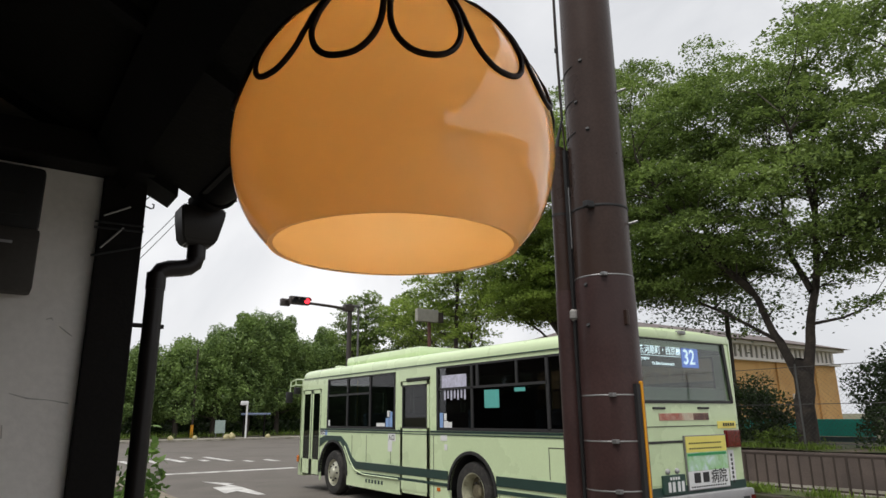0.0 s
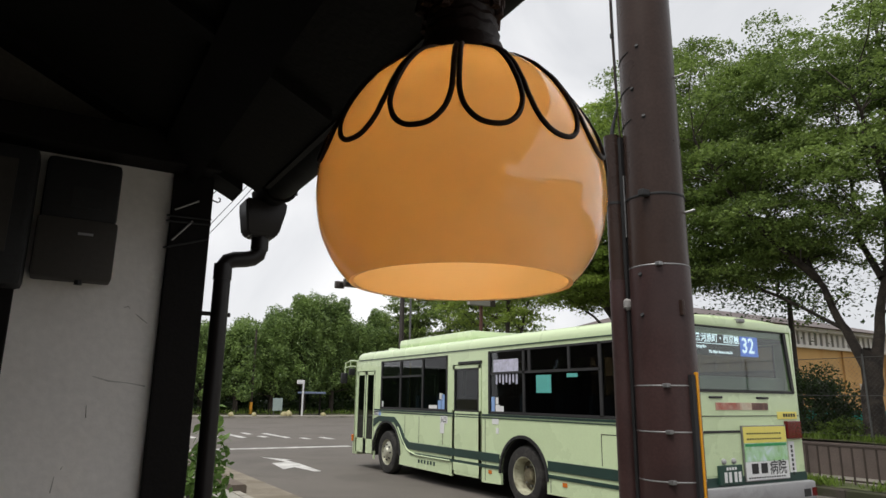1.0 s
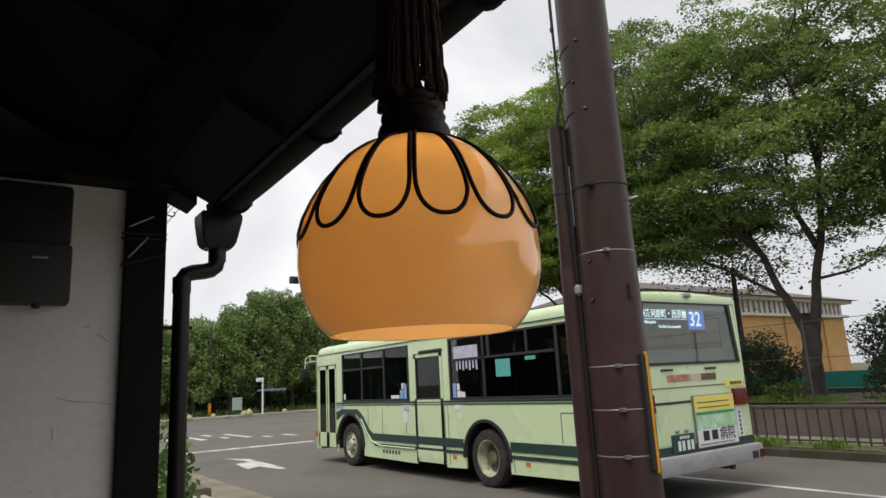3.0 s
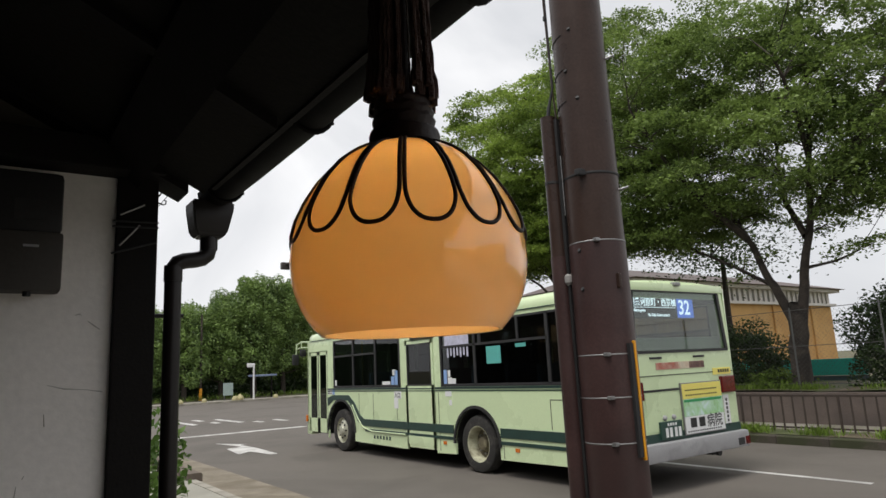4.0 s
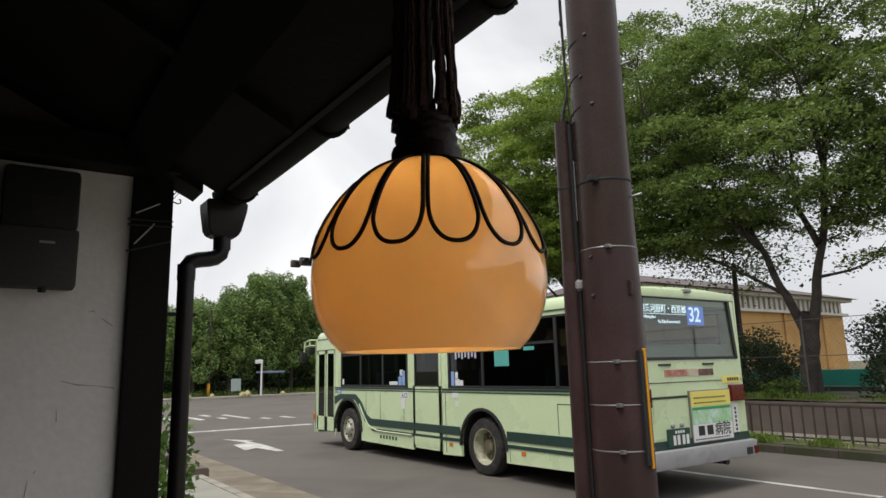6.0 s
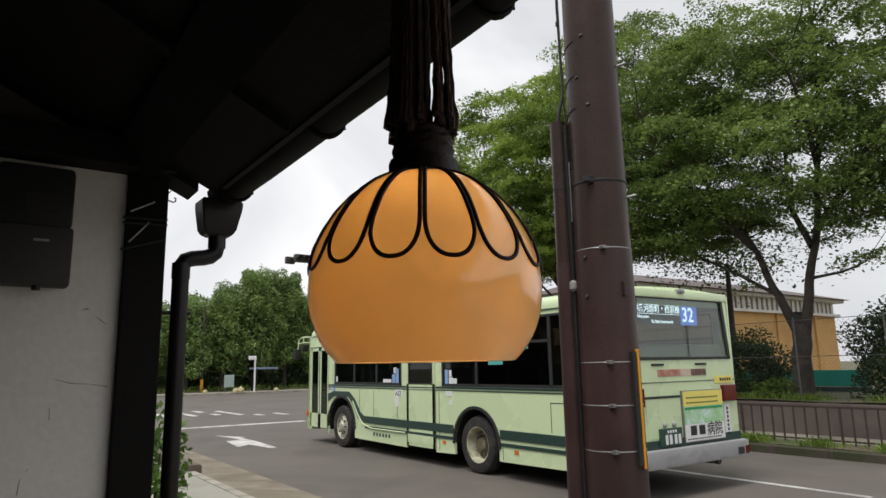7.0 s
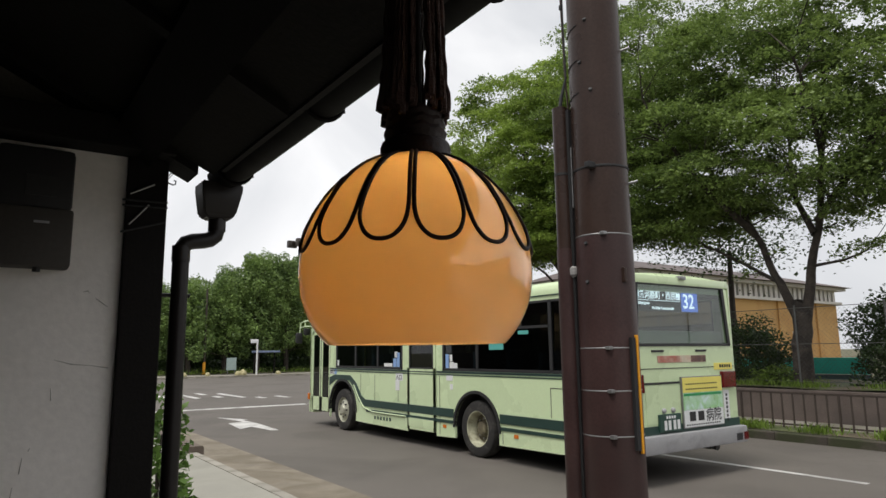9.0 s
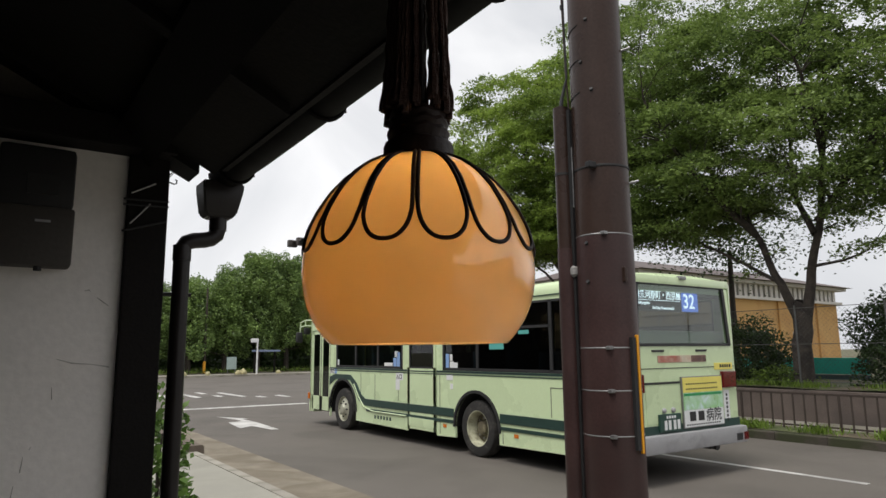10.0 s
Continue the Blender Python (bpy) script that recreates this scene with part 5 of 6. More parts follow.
# wire fence on the bank
M_WIRE = material("dull_fence_steel", (0.13, 0.13, 0.125), 0.6, 0.3, 0.2, 10, 80, 0.05)
fence = thing("wire_fence", "tall wire mesh fence on the bank", "fence", (9.25, -4, 0.88))
for k in range(13):
    part("post", tube(bmesh.new(), [(9.25, -14.9 + 2.0 * k, 0.8), (9.25, -14.9 + 2.0 * k, 2.85)], 0.022, 8), M_WIRE, fence)
for z in (1.0, 1.9, 2.78):
    part("rail", tube(bmesh.new(), [(9.25, -14.9, z), (9.25, 9.1, z)], 0.009, 6), M_WIRE, fence)
b = bmesh.new()
for k in range(140):
    y = -8 + k * 0.11
    for s in (1, -1):
        d = 0.9 * s
        vs = [b.verts.new(p) for p in ((9.25, y - d, 0.95), (9.25, y - d + 0.004, 0.95), (9.25, y + d + 0.004, 2.75), (9.25, y + d, 2.75))]
        b.faces.new(vs)
tagged(part("mesh", b, M_WIRE, fence), kind="stuff")


# ---- trees ----
def leafage(g, pads, per_area, leaf):
    """Leaves in drooping pads: each pad a lobed, slightly tilted cushion at a twig's end."""
    cs = []
    for p, r0 in pads:
        n = int(per_area * r0 * r0 * g.uniform(0.7, 1.3))
        a = g.uniform(0, 2 * math.pi, n)
        lobes = 1 + 0.28 * np.sin(3 * a + g.uniform(0, 6.3)) + 0.18 * np.sin(5 * a + g.uniform(0, 6.3))
        q = np.sqrt(g.uniform(0, 1, n))
        r = r0 * q * lobes
        tx, ty = g.normal(0, 0.16, 2)
        x, y = r * np.cos(a), r * np.sin(a)
        z = r0 * (0.3 * (1 - q * q) * g.uniform(0.2, 1.0, n) - 0.18 * q * q) + tx * x + ty * y + g.normal(0, 0.07 * r0 + 0.015, n)
        cs.append(np.stack([p[0] + x, p[1] + y, p[2] + z], axis=1))
    c = np.concatenate(cs)
    return c, *leaf_axes(g, len(c), leaf, 0.5)


def street_tree(name, base, stems, crowns, seed, label, under=lambda x, y: 4.6, over=lambda x, y: 99.0, extra=(), leaf=0.12, per_area=760, mat=None, group="street trees", pad=(0.38, 0.78)):
    """stems: points and end radii of trunk and limbs; crowns: centre, half axes and number of leaf pads."""
    rng, g = random.Random(seed), np.random.default_rng(seed)
    t = thing(name, label, "tree", base, group)
    wood, nodes = bmesh.new(), []
    for pts, r0, r1 in stems:
        ps = [Vector(q) for q in pts]
        fine = []
        for i, (p, q) in enumerate(zip(ps, ps[1:])):
            for k in range(3):
                w = p.lerp(q, k / 3)
                if i and k:
                    w += Vector((rng.gauss(0, 0.03), rng.gauss(0, 0.03), 0))
                fine.append(w)
        fine.append(ps[-1])
        n = len(fine)
        radii = [r0 + (r1 - r0) * (k / (n - 1)) ** 0.8 for k in range(n)]
        tube(wood, fine, radii, 12, False)
        nodes += [(p, r) for p, r in zip(fine, radii) if p.z > 3.2]
    pads = list(extra)
    for centre, axes, count in crowns:
        made = 0
        while made < count:
            d = Vector((rng.gauss(0, 1), rng.gauss(0, 1), rng.gauss(0, 1))).normalized() * rng.uniform(0.04, 1) ** 0.42
            lump = 1 + 0.08 * math.sin(4 * d.x + seed) + 0.07 * math.sin(5 * d.y + 3 * d.z + seed)
            p = Vector([centre[k] + d[k] * axes[k] * lump for k in range(3)])
            if under(p.x, p.y) + rng.uniform(0, 0.4) < p.z < over(p.x, p.y) - rng.uniform(0, 0.5):
                pads.append((p, rng.uniform(*pad)))
                made += 1
    # boughs to some of the pads first, then twigs from these to the rest
    order = list(range(len(pads)))
    rng.shuffle(order)
    for i, k in enumerate(order):
        p = Vector(pads[k][0])
        q, r = min(nodes, key=lambda w: (w[0] - p).length + (1.5 if w[0].z > p.z - 0.1 else 0.0))
        bough = i < len(order) // 7
        r0 = min(r * 0.6, 0.06 if bough else 0.022)
        mid = q.lerp(p, 0.5) + Vector((rng.gauss(0, 0.1), rng.gauss(0, 0.1), 0.12 * (p - q).length))
        tube(wood, [q, mid, p], [r0, r0 * 0.75, r0 * 0.35], 6 if bough else 4, False)
        if bough:
            nodes += [(q.lerp(mid, 0.5), r0 * 0.9), (mid, r0 * 0.75), (mid.lerp(p, 0.5), r0 * 0.55), (p, r0 * 0.4)]
    part("trunk", wood, M_BARK, t, "grey bark trunk and limbs", True)
    c, u, v = leafage(g, pads, per_area, leaf)
    attach(new("crown", quads("crown", c, u, v, mat or M_LEAF)), t)
    return t


street_tree("street_tree", (9.55, -0.85, 0.86), [
    ([(9.55, -0.83, 0.7), (9.55, -0.85, 1.6), (9.55, -0.92, 2.5), (9.55, -1.0, 2.95)], 0.25, 0.2),
    ([(9.55, -0.9, 2.35), (9.5, -0.55, 3.3), (9.5, -0.33, 3.75), (9.5, -0.06, 4.6), (9.45, 0.79, 6.0), (9.3, 1.5, 7.6), (9.2, 2.2, 9.6), (9.2, 2.6, 11.6)], 0.13, 0.03),
    ([(9.55, -1.0, 2.4), (9.55, -1.22, 3.4), (9.5, -1.4, 4.2), (9.5, -1.69, 5.55), (9.6, -1.9, 7.4), (9.7, -2.0, 9.6), (9.7, -2.0, 12.2)], 0.14, 0.03),
    ([(9.5, -0.5, 3.45), (9.4, 0.23, 3.95), (9.2, 1.5, 4.75), (8.9, 2.9, 5.3), (8.7, 4.0, 5.7)], 0.055, 0.02),
    ([(9.5, -1.3, 3.8), (9.4, -2.1, 3.85), (9.25, -2.7, 4.0)], 0.045, 0.015),
    ([(9.5, -1.55, 4.9), (9.2, -2.8, 6.2), (8.9, -4.0, 7.8), (8.7, -4.9, 9.6)], 0.1, 0.03),
    ([(9.5, 0.05, 4.8), (8.4, 0.6, 5.9), (7.4, 1.0, 7.2), (6.6, 1.2, 8.4)], 0.1, 0.03),
    ([(9.6, -1.8, 6.2), (8.4, -2.2, 7.2), (7.2, -2.4, 8.4)], 0.08, 0.03),
    ([(9.5, -1.45, 4.6), (9.9, -0.9, 5.6), (10.8, -0.4, 7.0), (11.6, 0.0, 8.6)], 0.09, 0.03),
    ([(9.4, 0.9, 6.2), (9.2, 2.2, 7.0), (9.0, 3.6, 8.2), (8.9, 4.4, 9.4)], 0.08, 0.03)],
    [((9.3, -0.7, 8.7), (3.5, 4.9, 4.7), 480), ((9.2, 3.1, 8.6), (2.8, 2.7, 5.0), 200), ((9.1, 2.2, 5.7), (2.0, 2.6, 1.0), 90), ((9.2, -3.6, 6.0), (1.8, 1.6, 1.3), 40)], 11,
    "tall spreading street tree with layered green leaves on the bank", per_area=880, leaf=0.095,
    under=lambda x, y: 4.7 if y > 0.6 else (5.2 if y > -1.6 else 4.6), over=lambda x, y: (11.7 + 0.52 * (y + 0.3) if y > -1.7 - 0.45 * (9.5 - x) else 12.6) + 0.6 * (x - 9.5),
    extra=[((9.4, -2.1, 3.95), 0.32), ((9.25, -2.65, 4.1), 0.6), ((9.2, -3.0, 4.15), 0.45), ((9.4, 0.3, 3.75), 0.36), ((9.3, 0.1, 4.15), 0.3), ((9.1, 2.0, 4.75), 0.5), ((9.45, -0.5, 4.3), 0.24), ((9.0, 3.1, 4.85), 0.5)])
street_tree("street_tree", (9.9, 6.8, 0.86), [
    ([(9.9, 6.8, 0.7), (9.9, 6.9, 3.0), (9.7, 7.0, 6.0), (9.6, 7.2, 9.0), (9.6, 7.6, 12.6)], 0.24, 0.04),
    ([(9.9, 6.8, 3.0), (9.6, 5.8, 5.4), (9.4, 4.9, 7.8), (9.2, 4.4, 10.2)], 0.14, 0.03),
    ([(9.8, 6.9, 3.4), (9.6, 7.9, 6.0), (9.6, 9.0, 8.6), (9.7, 9.7, 11.0)], 0.13, 0.03),
    ([(9.8, 6.9, 3.8), (8.6, 7.4, 5.6), (7.6, 7.8, 7.2)], 0.1, 0.03),
    ([(9.8, 6.6, 3.2), (9.3, 5.4, 4.7), (9.0, 4.4, 5.4)], 0.06, 0.03),
    ([(9.8, 6.9, 3.3), (9.4, 8.0, 4.6), (9.2, 9.0, 5.3)], 0.06, 0.03)],
    [((9.4, 7.5, 9.0), (3.0, 3.5, 4.6), 430), ((9.3, 7.2, 5.8), (2.2, 3.3, 1.0), 120)], 23, "tall street tree with bright green crown behind the bus", per_area=1000, leaf=0.105, mat=M_LEAF_LIGHT,
    under=lambda x, y: 4.75, over=lambda x, y: 12.6 + 0.35 * (y - 6.6) + 0.6 * (x - 9.5), extra=[((9.2, 8.0, 4.95), 0.5), ((9.0, 7.0, 4.9), 0.5), ((9.1, 6.0, 4.8), 0.5), ((9.1, 5.0, 4.9), 0.5)])
street_tree("street_tree", (10.4, 14.6, 0.86), [
    ([(10.4, 14.6, 0.7), (10.4, 14.6, 3.0), (10.4, 14.5, 6.0), (10.4, 14.3, 9.0), (10.3, 14.1, 12.4)], 0.16, 0.03),
    ([(10.4, 14.6, 2.8), (10.3, 13.4, 4.6), (10.2, 12.6, 6.4)], 0.1, 0.03),
    ([(10.4, 14.6, 3.0), (10.6, 16.2, 4.6), (10.8, 18.0, 6.0)], 0.1, 0.03)],
    [((10.4, 13.8, 8.8), (2.0, 2.2, 4.4), 130), ((10.6, 17.0, 6.4), (2.2, 3.4, 1.9), 90)], 37, "slender street tree with open light foliage", leaf=0.15, per_area=330,
    under=lambda x, y: 4.7, mat=M_LEAF_LIGHT)
for k, (x, y, h) in enumerate(((25.0, 50.0, 14.0), (31.0, 51.0, 15.0), (37.0, 50.0, 13.5))):
    street_tree("tall_tree", (x, y, 0.15), [
        ([(x, y, 0.1), (x, y, h * 0.3), (x + 0.3, y, h * 0.6), (x, y + 0.2, h * 0.92)], 0.3, 0.06),
        ([(x, y, h * 0.3), (x - 1.6, y - 0.5, h * 0.55), (x - 2.4, y - 0.8, h * 0.8)], 0.16, 0.05)],
        [((x - 0.4, y, h * 0.66), (3.2, 3.0, h * 0.34), 110)], 51 + k, "tall open tree beyond the junction", leaf=0.32, per_area=90, pad=(0.7, 1.2), group="tall trees beyond the junction")


def shrub(name, centre, size, n, leaf, mat, seed, label, at_ground):
    g = np.random.default_rng(seed)
    t = thing(name, label, "shrub", (centre[0], centre[1], at_ground))
    d = g.normal(size=(n, 3))
    d /= np.linalg.norm(d, axis=1, keepdims=True)
    lump = 1 + 0.22 * np.sin(d[:, 0] * 5 + seed) * np.sin(d[:, 1] * 6) + 0.18 * np.sin(d[:, 2] * 7 + d[:, 0] * 4)
    r = (g.uniform(0.25, 1.0, n) ** 0.45) * lump
    c = np.array(centre) + d * r[:, None] * np.array(size)
    c[:, 2] = np.maximum(c[:, 2], at_ground + 0.03)
    u, v = leaf_axes(g, n, leaf, 0.3)
    attach(new("foliage", quads("foliage", c, u, v, mat)), t)
    wood = bmesh.new()
    rng = random.Random(seed)
    for k in range(7):
        e = Vector(centre) + Vector((rng.uniform(-0.6, 0.6) * size[0], rng.uniform(-0.6, 0.6) * size[1], rng.uniform(0.1, 0.7) * size[2]))
        tube(wood, [(centre[0] + rng.uniform(-0.06, 0.06), centre[1] + rng.uniform(-0.06, 0.06), at_ground - 0.04), (Vector(centre) + e) / 2, e], [0.018, 0.012, 0.005], 5)
    part("stem", wood, M_TWIG, t, "thin woody stems")
    return t


shrub("bush", (10.2, 1.1, 1.55), (0.8, 1.3, 1.0), 14000, 0.09, M_LEAF_DARK, 3, "dense dark green bush on the bank", 0.86)
shrub("bush", (10.2, 3.6, 1.5), (0.8, 1.4, 0.8), 8000, 0.09, M_LEAF_DARK, 8, "dense dark green bush on the bank", 0.86)
shrub("bush", (10.3, -2.95, 1.85), (0.8, 1.25, 1.35), 15000, 0.09, M_LEAF_DARK, 5, "dense dark evergreen bush with upright shoots", 0.86)
shrub("bush", (9.6, -0.2, 1.05), (0.5, 0.8, 0.3), 2500, 0.07, M_GRASS, 6, "low light green bush at the foot of the tree", 0.86)
shrub("corner_shrub", (-6.12, -4.3, 0.82), (0.25, 0.4, 0.7), 1500, 0.07, M_LEAF_SMALL, 4, "small bright green shrub behind the downpipe", 0.05)

# teal sheeting in the yard beyond
M_SHEET = material("teal_sheet", (0.02, 0.43, 0.34), 0.55, 0, 0.15, 2, 30, 0.1)
sheet = thing("teal_barrier", "teal sheeting barrier in the yard beyond the fence", "barrier", (13, 0, 0.88))
for k in range(3):
    y0 = -0.9 + k * 1.7
    part("sheet_panel", boxes((13.0, y0, 1.05, 13.06, y0 + 1.66, 1.52), bevel=0.01), M_SHEET, sheet)
    part("support_leg", tube(bmesh.new(), [(13.03, y0 + 0.1, 0.8), (13.03, y0 + 0.1, 1.1)], 0.02, 6), M_WIRE, sheet)
    part("lower_panel", boxes((13.02, y0, 0.9, 13.05, y0 + 1.66, 1.04)), material("dull_blue_sheet", (0.05, 0.09, 0.1), 0.6), sheet)

# ---- hall behind the trees ----
M_OCHRE = material("ochre_wall", (0.5, 0.3, 0.11), 0.85, 0, 0.1, 0.6, 20, 0.05, dirt=(0.42, 0.22, 0.07), dirt_at=0.6)
M_PALE = material("pale_concrete", (0.6, 0.57, 0.53), 0.85, 0, 0.1, 0.8, 20, 0.05)
M_ROOFBROWN = material("brown_metal_roof", (0.1, 0.075, 0.068), 0.6, 0, 0.12, 0.8, 20, 0.05)
M_DARKGLASS = material("dark_pane", (0.03, 0.035, 0.04), 0.15, 0, 0.1, 2, 20, 0.0)
hall = thing("hall", "ochre hall with white louvred band and brown roof", "building", (30, 18, 0.88))
part("wall", boxes((21, 13.2, 0.5, 43, 21, 4.95)), M_OCHRE, hall, "ochre rendered wall")
part("ledge", boxes((20.8, 12.9, 4.85, 43.3, 13.3, 5.02), (43.0, 13.3, 4.85, 43.3, 21, 5.02)), M_PALE, hall)
part("upper_wall", boxes((21.1, 13.35, 5.02, 42.9, 20.9, 6.0)), M_DARKGLASS, hall, "dark glazed upper band")
for k in range(37):
    x = 21.2 + k * 0.6
    part("louvre", boxes((x - 0.17, 13.2, 5.02, x + 0.17, 13.4, 5.85)), M_PALE, hall, "white upright louvre")
part("eave_band", boxes((20.6, 12.7, 5.82, 43.6, 21.4, 6.02)), M_PALE, hall)
b = bmesh.new()
lo = [b.verts.new(p) for p in ((20.3, 12.3, 6.02), (43.8, 12.3, 6.02), (43.8, 21.8, 6.02), (20.3, 21.8, 6.02))]
hi = [b.verts.new(p) for p in ((23.5, 17.0, 7.3), (40.0, 17.0, 7.3), (40.0, 17.2, 7.3), (23.5, 17.2, 7.3))]
for k in range(4):
    b.faces.new((lo[k], lo[(k + 1) % 4], hi[(k + 1) % 4], hi[k]))
b.faces.new(hi)
b.faces.new(lo)
part("roof", b, M_ROOFBROWN, hall, "brown sheet roof")
for x in (25, 30, 35, 40):
    part("pilaster", boxes((x - 0.1, 13.08, 0.5, x + 0.1, 13.2, 4.85)), M_OCHRE, hall)
for x in (27.5, 32.5, 37.5):
    w = part("window", boxes((x - 0.9, 13.12, 1.9, x + 0.9, 13.22, 2.9)), M_PALE, hall)
    part("pane", boxes((x - 0.82, 13.1, 1.98, x + 0.82, 13.14, 2.82)), M_DARKGLASS, w)
slim = thing("slim_tree", "slim dark tree stem before the hall", "tree", (14, 3.6, 0.88))
part("stem", tube(bmesh.new(), [(14, 3.55, 0.8), (14, 3.6, 3.0), (14.05, 3.6, 5.2)], [0.11, 0.1, 0.08], 8), M_TWIG, slim)
gs3 = np.random.default_rng(91)
c = np.array([14.0, 3.6, 5.3]) + gs3.normal(size=(2600, 3)) * np.array([0.9, 1.3, 0.5])
attach(new("crown", quads("crown", c, *leaf_axes(gs3, 2600, 0.14, 0.5), M_LEAF_DARK)), slim)
far_block = thing("far_building", "pale grey building in the distance", "building", (95, 42, 0))
part("wall", boxes((92, 40, 0, 100, 47, 6.5)), M_PALE, far_block)
part("roof", boxes((91.6, 39.6, 6.5, 100.4, 47.4, 6.9)), M_ROOFBROWN, far_block)

# ---- the far side of the junction ----
b = boxes((-60, 44.0, -0.02, 90, 47.5, 0.15))
solid("far_side_pavement", b, M_CONCRETE, "pale pavement on the far side of the junction", "pavement", "structure")
solid("far_verge", rough_sheet(-60, 90, 47.5, 75, 0.2, 0.08, 2.0, 4), M_SOIL, "shaded earth under the wood", "ground", "structure")
blades("grass", 7000, -10, 30, 47.3, 49.0, 0.15, 0.55, 12, "rough grass along the edge of the wood")


def wood_tree(seed, height, width, leaves):
    g, rng = np.random.default_rng(seed), random.Random(seed)
    t = thing("wood_tree", "dense green tree at the edge of the wood", "tree", (0, 0, 0.15), "trees of the wood")
    wood = bmesh.new()
    tube(wood, [(0, 0, 0), (0.1, 0, height * 0.4), (0, 0.1, height * 0.85)], [0.22, 0.16, 0.04], 8, False)
    cs = []
    lumps = 44
    for k in range(lumps):
        h = 0.22 + 0.72 * (k + 0.5) / lumps
        rr = width * (1.12 - h) ** 0.55 * rng.uniform(0.4, 1.0)
        a = 2.4 * k
        p = Vector((rr * math.cos(a), rr * math.sin(a), h * height))
        tube(wood, [(0, 0, h * height * 0.75), tuple(p)], [0.06, 0.02], 5, False)
        n = leaves // lumps
        s = width * rng.uniform(0.2, 0.36)
        d = g.normal(size=(n, 3))
        d /= np.linalg.norm(d, axis=1, keepdims=True)
        cs.append(np.array(p) + d * (g.uniform(0.2, 1, (n, 1)) ** 0.5) * np.array([s, s, s * 1.15]))
    for k in range(46):
        n = 40
        rr, a = width * 0.8 * math.sqrt(rng.random()), rng.uniform(0, 6.283)
        p = np.array([rr * math.cos(a), rr * math.sin(a), height * (1.0 - 0.42 * rr / width) * rng.uniform(0.88, 1.02)])
        cs.append(p + g.normal(0, 1, (n, 3)) * np.array([0.14, 0.14, 0.42]))
    c = np.concatenate(cs)
    u, v = leaf_axes(g, len(c), 0.21, 0.3)
    part("trunk", wood, M_TWIG, t, "dark trunk", True)
    attach(new("crown", quads("crown", c, u, v, M_LEAF_FAR)), t)
    return t


kinds = [wood_tree(61, 10.4, 2.7, 19000), wood_tree(62, 8.7, 2.5, 16000), wood_tree(63, 7.2, 2.3, 13000)]
spots = [(13.4, 50.5, 0, 1.1), (10.4, 50.5, 1, 1.02), (7.2, 50, 2, 1.12), (16.4, 51, 0, 1.1), (4.4, 51, 1, 0.9), (19.2, 51.5, 1, 1.05), (22.0, 52, 1, 1.0), (26, 53, 0, 0.98), (30, 53, 1, 1.05), (35, 54, 0, 1.0),
         (1.5, 51, 1, 0.85), (-2, 52, 2, 1.0), (-6, 52, 1, 0.9), (-11, 53, 0, 0.8), (11.8, 54.5, 0, 1.0), (15.2, 55, 0, 1.12), (8.6, 54.5, 1, 1.04), (24, 57, 0, 1.1), (40, 55, 1, 1.1), (46, 56, 0, 1.0), (52, 57, 1, 1.0), (18.2, 56.5, 0, 1.05), (5.4, 55, 1, 0.98)]
for k, (x, y, i, s) in enumerate(spots):
    m = Matrix.Translation((x, y, 0.15)) @ pose(0, 0, 0, 0, 0, 67 * k)
    if k == i:
        o = kinds[i]
        o.matrix_basis = m
    else:
        o = copy_thing(kinds[i], m)
    o.scale = (s, s, s)
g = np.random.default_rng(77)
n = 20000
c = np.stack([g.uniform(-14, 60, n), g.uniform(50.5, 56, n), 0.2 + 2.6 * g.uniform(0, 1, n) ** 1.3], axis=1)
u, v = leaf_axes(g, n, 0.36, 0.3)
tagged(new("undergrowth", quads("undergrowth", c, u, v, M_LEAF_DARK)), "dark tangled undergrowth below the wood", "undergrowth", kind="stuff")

# added wall that closes sky gaps; the wood's shade is its colour
solid("backdrop", boxes((-40, 66, 0, 110, 67, 5.5)), material("deep_wood_shade", (0.012, 0.022, 0.008), 1.0, 0, 0.6, 0.4, 4, 0.3), "plain dark wall behind the trees, coloured as the wood's shade", "backdrop", "structure")
M_SIGNPOST = material("white_post_paint", (0.7, 0.7, 0.7), 0.5, 0, 0.1, 8, 40, 0.03)
sign = thing("sign_post", "white post with a small pale sign head", "sign", (11.3, 44.4, 0.15))
part("post", tube(bmesh.new(), [(11.3, 44.4, 0.1), (11.3, 44.4, 2.9)], 0.07, 10), M_SIGNPOST, sign, smooth=True)
part("sign_head", boxes((10.75, 44.35, 2.72, 11.4, 44.5, 3.05), bevel=0.05), M_SIGNPOST, sign, smooth=True)
board = thing("notice_board", "pale notice board on two legs", "notice board", (9.5, 45.5, 0.15))
part("panel", boxes((9.15, 45.45, 0.55, 9.95, 45.52, 1.55), bevel=0.02), material("pale_board", (0.3, 0.38, 0.36), 0.6), board)
for x in (9.25, 9.85):
    part("leg", boxes((x - 0.03, 45.46, 0.1, x + 0.03, 45.51, 0.6)), M_WIRE, board)
shelter = thing("shelter", "small shelter with a blue grey canopy by the wood", "shelter", (13.2, 47, 0.2))
part("canopy", boxes((11.9, 46.2, 1.95, 14.0, 47.6, 2.12), bevel=0.05), material("blue_grey_canopy", (0.16, 0.2, 0.3), 0.5), shelter)
for x in (12.1, 13.9):
    part("support", boxes((x - 0.06, 47.3, 0.1, x + 0.06, 47.42, 1.98)), M_DARKWOOD, shelter)
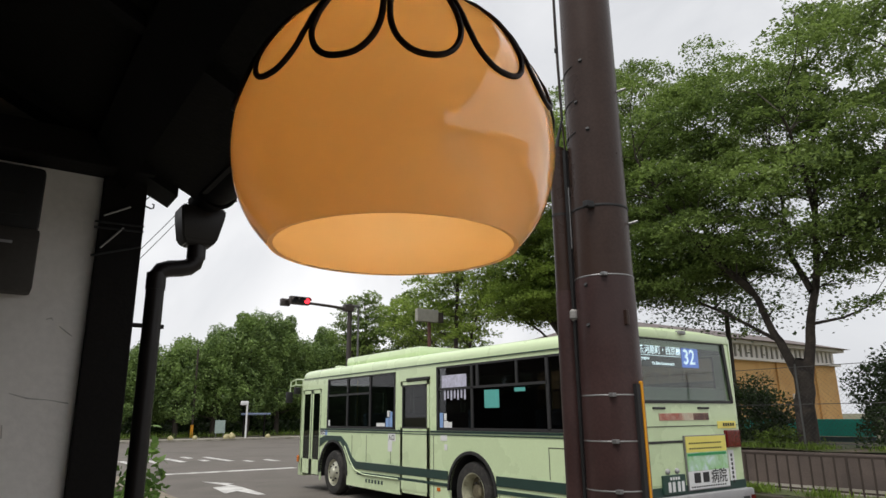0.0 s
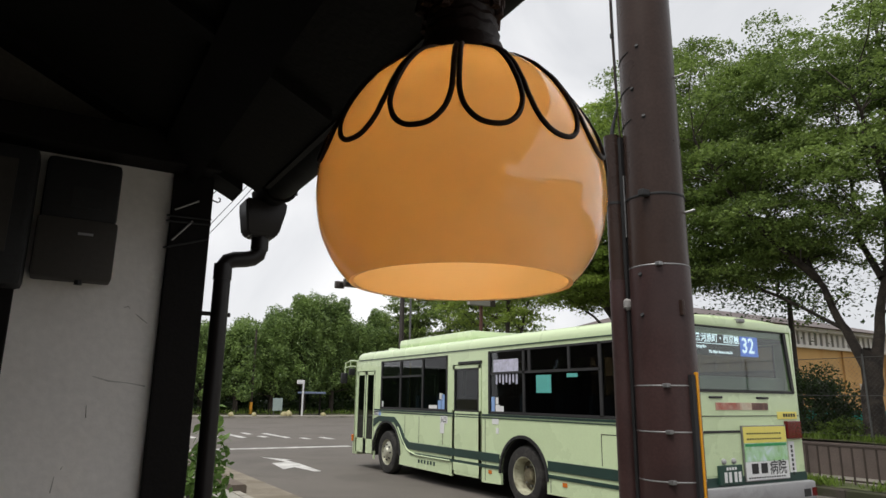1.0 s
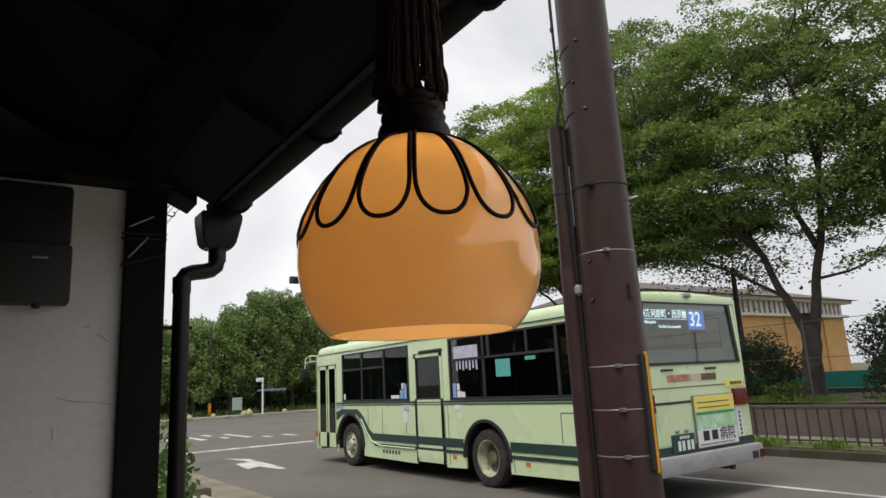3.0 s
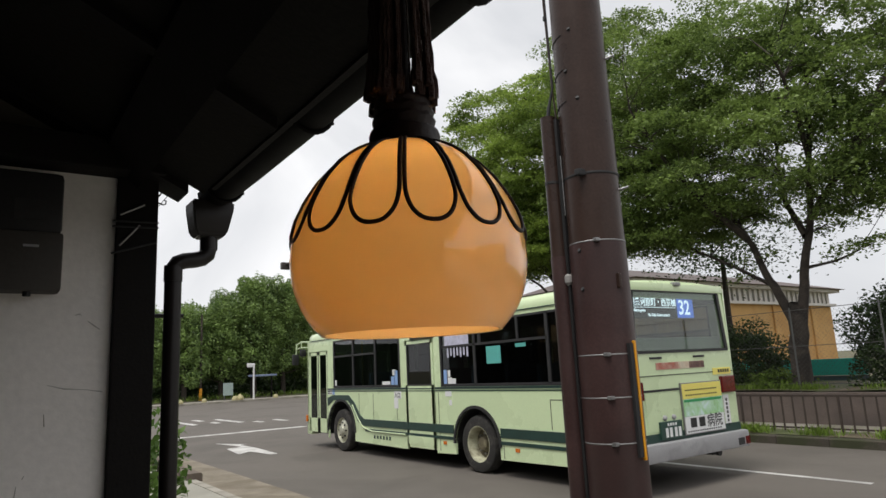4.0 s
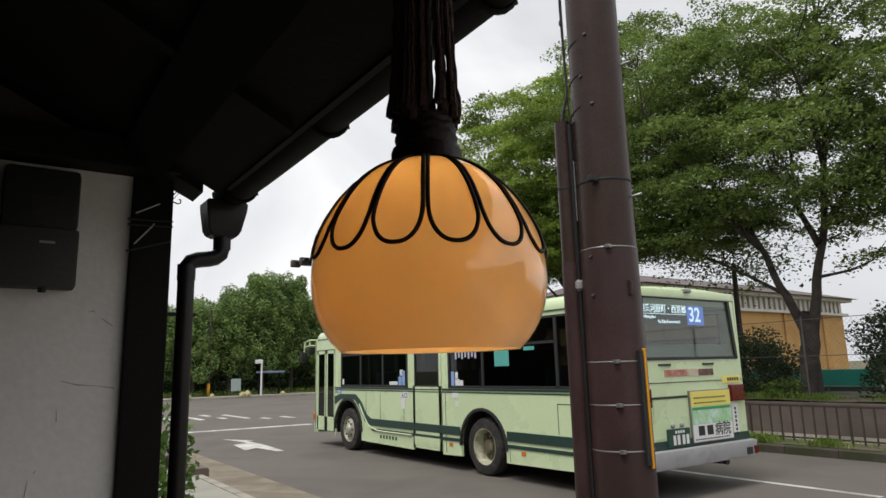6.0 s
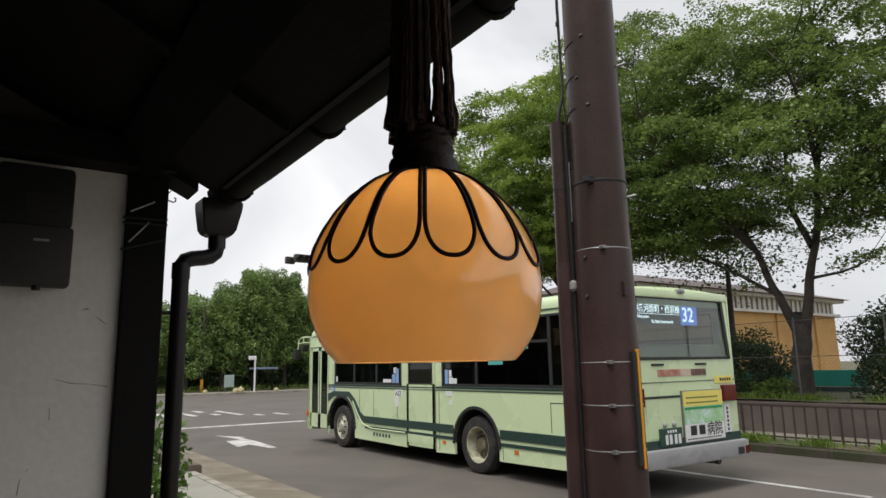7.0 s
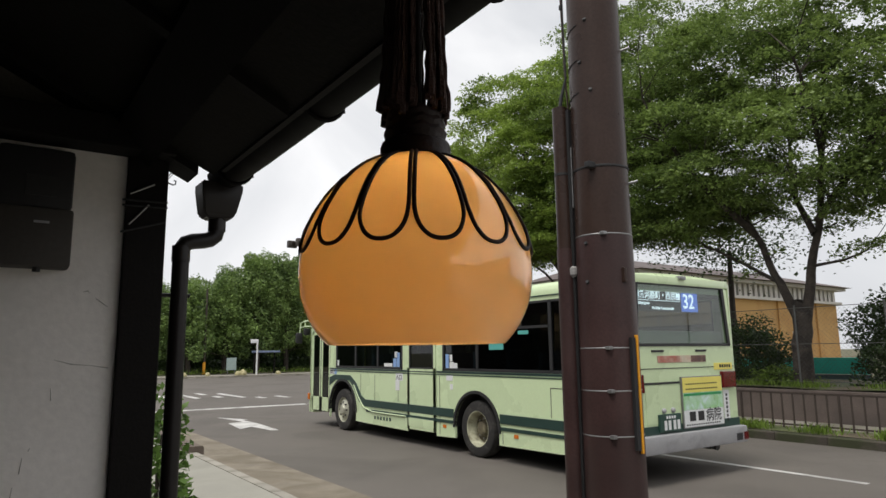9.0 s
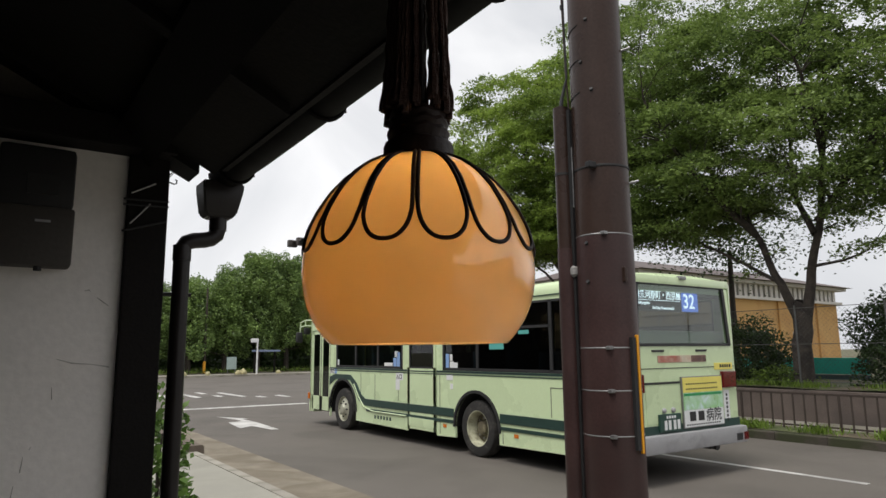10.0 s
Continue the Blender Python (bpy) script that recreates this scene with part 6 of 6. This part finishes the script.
for k, (x, r) in enumerate(((5.6, 0.22), (10.2, 0.3), (9.8, 0.25), (13.2, 0.2), (7.4, 0.2))):
    b = bmesh.new()
    bmesh.ops.create_icosphere(b, subdivisions=2, radius=r)
    for vtx in b.verts:
        vtx.co *= 1 + 0.25 * noise.noise(vtx.co * 5 + Vector((k, 0, 0)))
        vtx.co += Vector((x, 44.5, 0.15 + r * 0.5))
    solid("kerb_boulder", b, material("yellowish_stone", (0.4, 0.36, 0.2), 0.9, 0, 0.3, 4, 30, 0.3), "rounded yellowish stone on the far pavement", "stone", group="boulders on the pavement")
wpole = thing("wooden_pole", "thin dark wooden pole at the edge of the wood", "pole", (8.1, 48.3, 0.15))
part("shaft", tube(bmesh.new(), [(8.1, 48.3, 0), (8.1, 48.3, 7.4)], [0.11, 0.08], 8), M_TWIG, wpole)
part("guard", tube(bmesh.new(), [(8.1, 48.3, 0.2), (8.1, 48.3, 1.2)], 0.125, 8), M_YELLOW, wpole, "yellow guard sleeve")

# ---- traffic signal and street posts beyond the bus ----
M_SIGNAL = material("brown_signal_paint", (0.045, 0.036, 0.032), 0.5, 0, 0.15, 6, 40, 0.04)
signal = thing("traffic_signal", "brown traffic signal on a mast arm, showing red", "traffic light", (5.95, 16.5, 0.15))
part("mast", tube(bmesh.new(), [(6.05, 16.5, 0.0), (6.05, 16.5, 6.55)], [0.13, 0.1], 14), M_SIGNAL, signal, smooth=True)
part("arm", tube(bmesh.new(), [(6.05, 16.5, 6.3), (5.0, 16.45, 6.36), (3.0, 16.37, 6.42)], [0.07, 0.06, 0.05], 10), M_SIGNAL, signal, smooth=True)
part("arm_clamp", boxes((5.75, 16.35, 6.2, 6.2, 16.65, 6.48), bevel=0.03), M_SIGNAL, signal)
head = part("signal_head", boxes((3.1, 16.05, 6.24, 3.98, 16.3, 6.58), bevel=0.06), M_SIGNAL, signal, "dark signal housing", True)
for k, mt in enumerate((M_BLACK, M_BLACK, glowing("red_signal", (1.0, 0.04, 0.06), 2.2))):
    x = 3.27 + 0.275 * k
    b = bmesh.new()
    tube(b, [(x, 16.06, 6.4), (x, 16.02, 6.4)], 0.115, 20)
    part("lens", b, mt, head, "lit red lens" if k == 2 else "dark lens")
    b = bmesh.new()
    arc = [(x + 0.128 * math.cos(a), 6.4 + 0.128 * math.sin(a)) for a in [math.pi * j / 10 for j in range(11)]]
    for p, q in zip(arc, arc[1:]):
        prism(b, [p, q, (q[0] * 0.97 + x * 0.03, q[1] * 0.97 + 6.4 * 0.03), (p[0] * 0.97 + x * 0.03, p[1] * 0.97 + 6.4 * 0.03)], 1, 15.85, 16.05)
    part("visor", b, M_SIGNAL, head)
part("rear_head", boxes((2.85, 16.4, 6.2, 3.25, 16.62, 6.5), bevel=0.05), M_SIGNAL, signal, "dark back of a second signal", True)
brown = thing("direction_sign", "brown post with a boxed street sign", "sign", (6.6, 11.3, 0.15))
part("post", tube(bmesh.new(), [(6.75, 11.3, 0.0), (6.75, 11.3, 5.6)], 0.07, 10), material("rust_brown_paint", (0.12, 0.05, 0.035), 0.6), brown, smooth=True)
part("sign_box", boxes((6.1, 11.1, 5.15, 7.05, 11.28, 5.62), bevel=0.02), material("weathered_sign_back", (0.3, 0.29, 0.26), 0.7), brown)
part("sign_box", boxes((6.9, 11.4, 5.2, 7.5, 11.55, 5.6), bevel=0.02), M_SIGNAL, brown)
slamp = thing("street_lamp", "slim grey street lamp with a flat head", "street lamp", (9.3, 23, 0.0))
part("column", tube(bmesh.new(), [(9.7, 22.6, 0.0), (9.7, 22.6, 7.6)], [0.08, 0.05], 10), M_WIRE, slamp, smooth=True)
part("lamp_head", boxes((8.8, 22.5, 7.55, 9.75, 22.7, 7.68), bevel=0.03), M_WIRE, slamp)

# ---- dark car in the oncoming lane, hidden by the bus most of the time ----
M_CARPAINT = material("dark_grey_car_paint", (0.03, 0.035, 0.045), 0.25, 0.3, 0.08, 3, 40, 0.0, coat=0.6)
car = thing("car", "dark grey compact car in the oncoming lane", "car", (4.1, 1.5, 0))
b = bmesh.new()
prism(b, [(-0.7, 0.25), (3.7, 0.25), (3.72, 0.75), (3.55, 0.95), (2.5, 1.02), (-0.45, 1.05), (-0.68, 0.9)][::-1], 0, 3.25, 4.95)
bmesh.ops.bevel(b, geom=b.edges[:], offset=0.07, segments=3, affect="EDGES")
part("body", b, M_CARPAINT, car, smooth=True)
b = bmesh.new()
prism(b, [(-0.4, 1.03), (2.5, 1.0), (1.75, 1.5), (0.0, 1.52)][::-1], 0, 3.38, 4.82)
bmesh.ops.bevel(b, geom=b.edges[:], offset=0.06, segments=3, affect="EDGES")
cabin = part("cabin", b, M_CARPAINT, car, smooth=True)
for x in (3.37, 4.82):
    b = bmesh.new()
    prism(b, [(-0.1, 1.08), (2.2, 1.06), (1.65, 1.42), (0.1, 1.44)], 0, x, x + 0.01)
    part("side_glass", b, M_DARKGLASS, cabin)
for x in (3.3, 4.9):
    for y in (0.2, 2.85):
        w = part("wheel", lathe(bmesh.new(), [(0.2, -0.1), (0.31, -0.1), (0.33, -0.06), (0.33, 0.06), (0.31, 0.1), (0.2, 0.1)], 24, closed=True), M_TYRE, car, "black tyre", True)
        r = part("rim", lathe(bmesh.new(), [(0.2, 0.09), (0.05, 0.06), (0.0, 0.07), (0.05, -0.06), (0.2, -0.09)], 16), M_STEEL, w, smooth=True)
        for o in (w, r):
            o.data.transform(Matrix.Translation((x, y, 0.33)) @ pose(0, 0, 0, 0, -90, 0))
for x in (3.35, 4.6):
    part("headlight", boxes((x, 3.66, 0.62, x + 0.28, 3.74, 0.76), bevel=0.02), M_STEEL, car)
    part("tail_light", boxes((x, -0.72, 0.75, x + 0.25, -0.64, 0.88), bevel=0.02), M_RED, car)
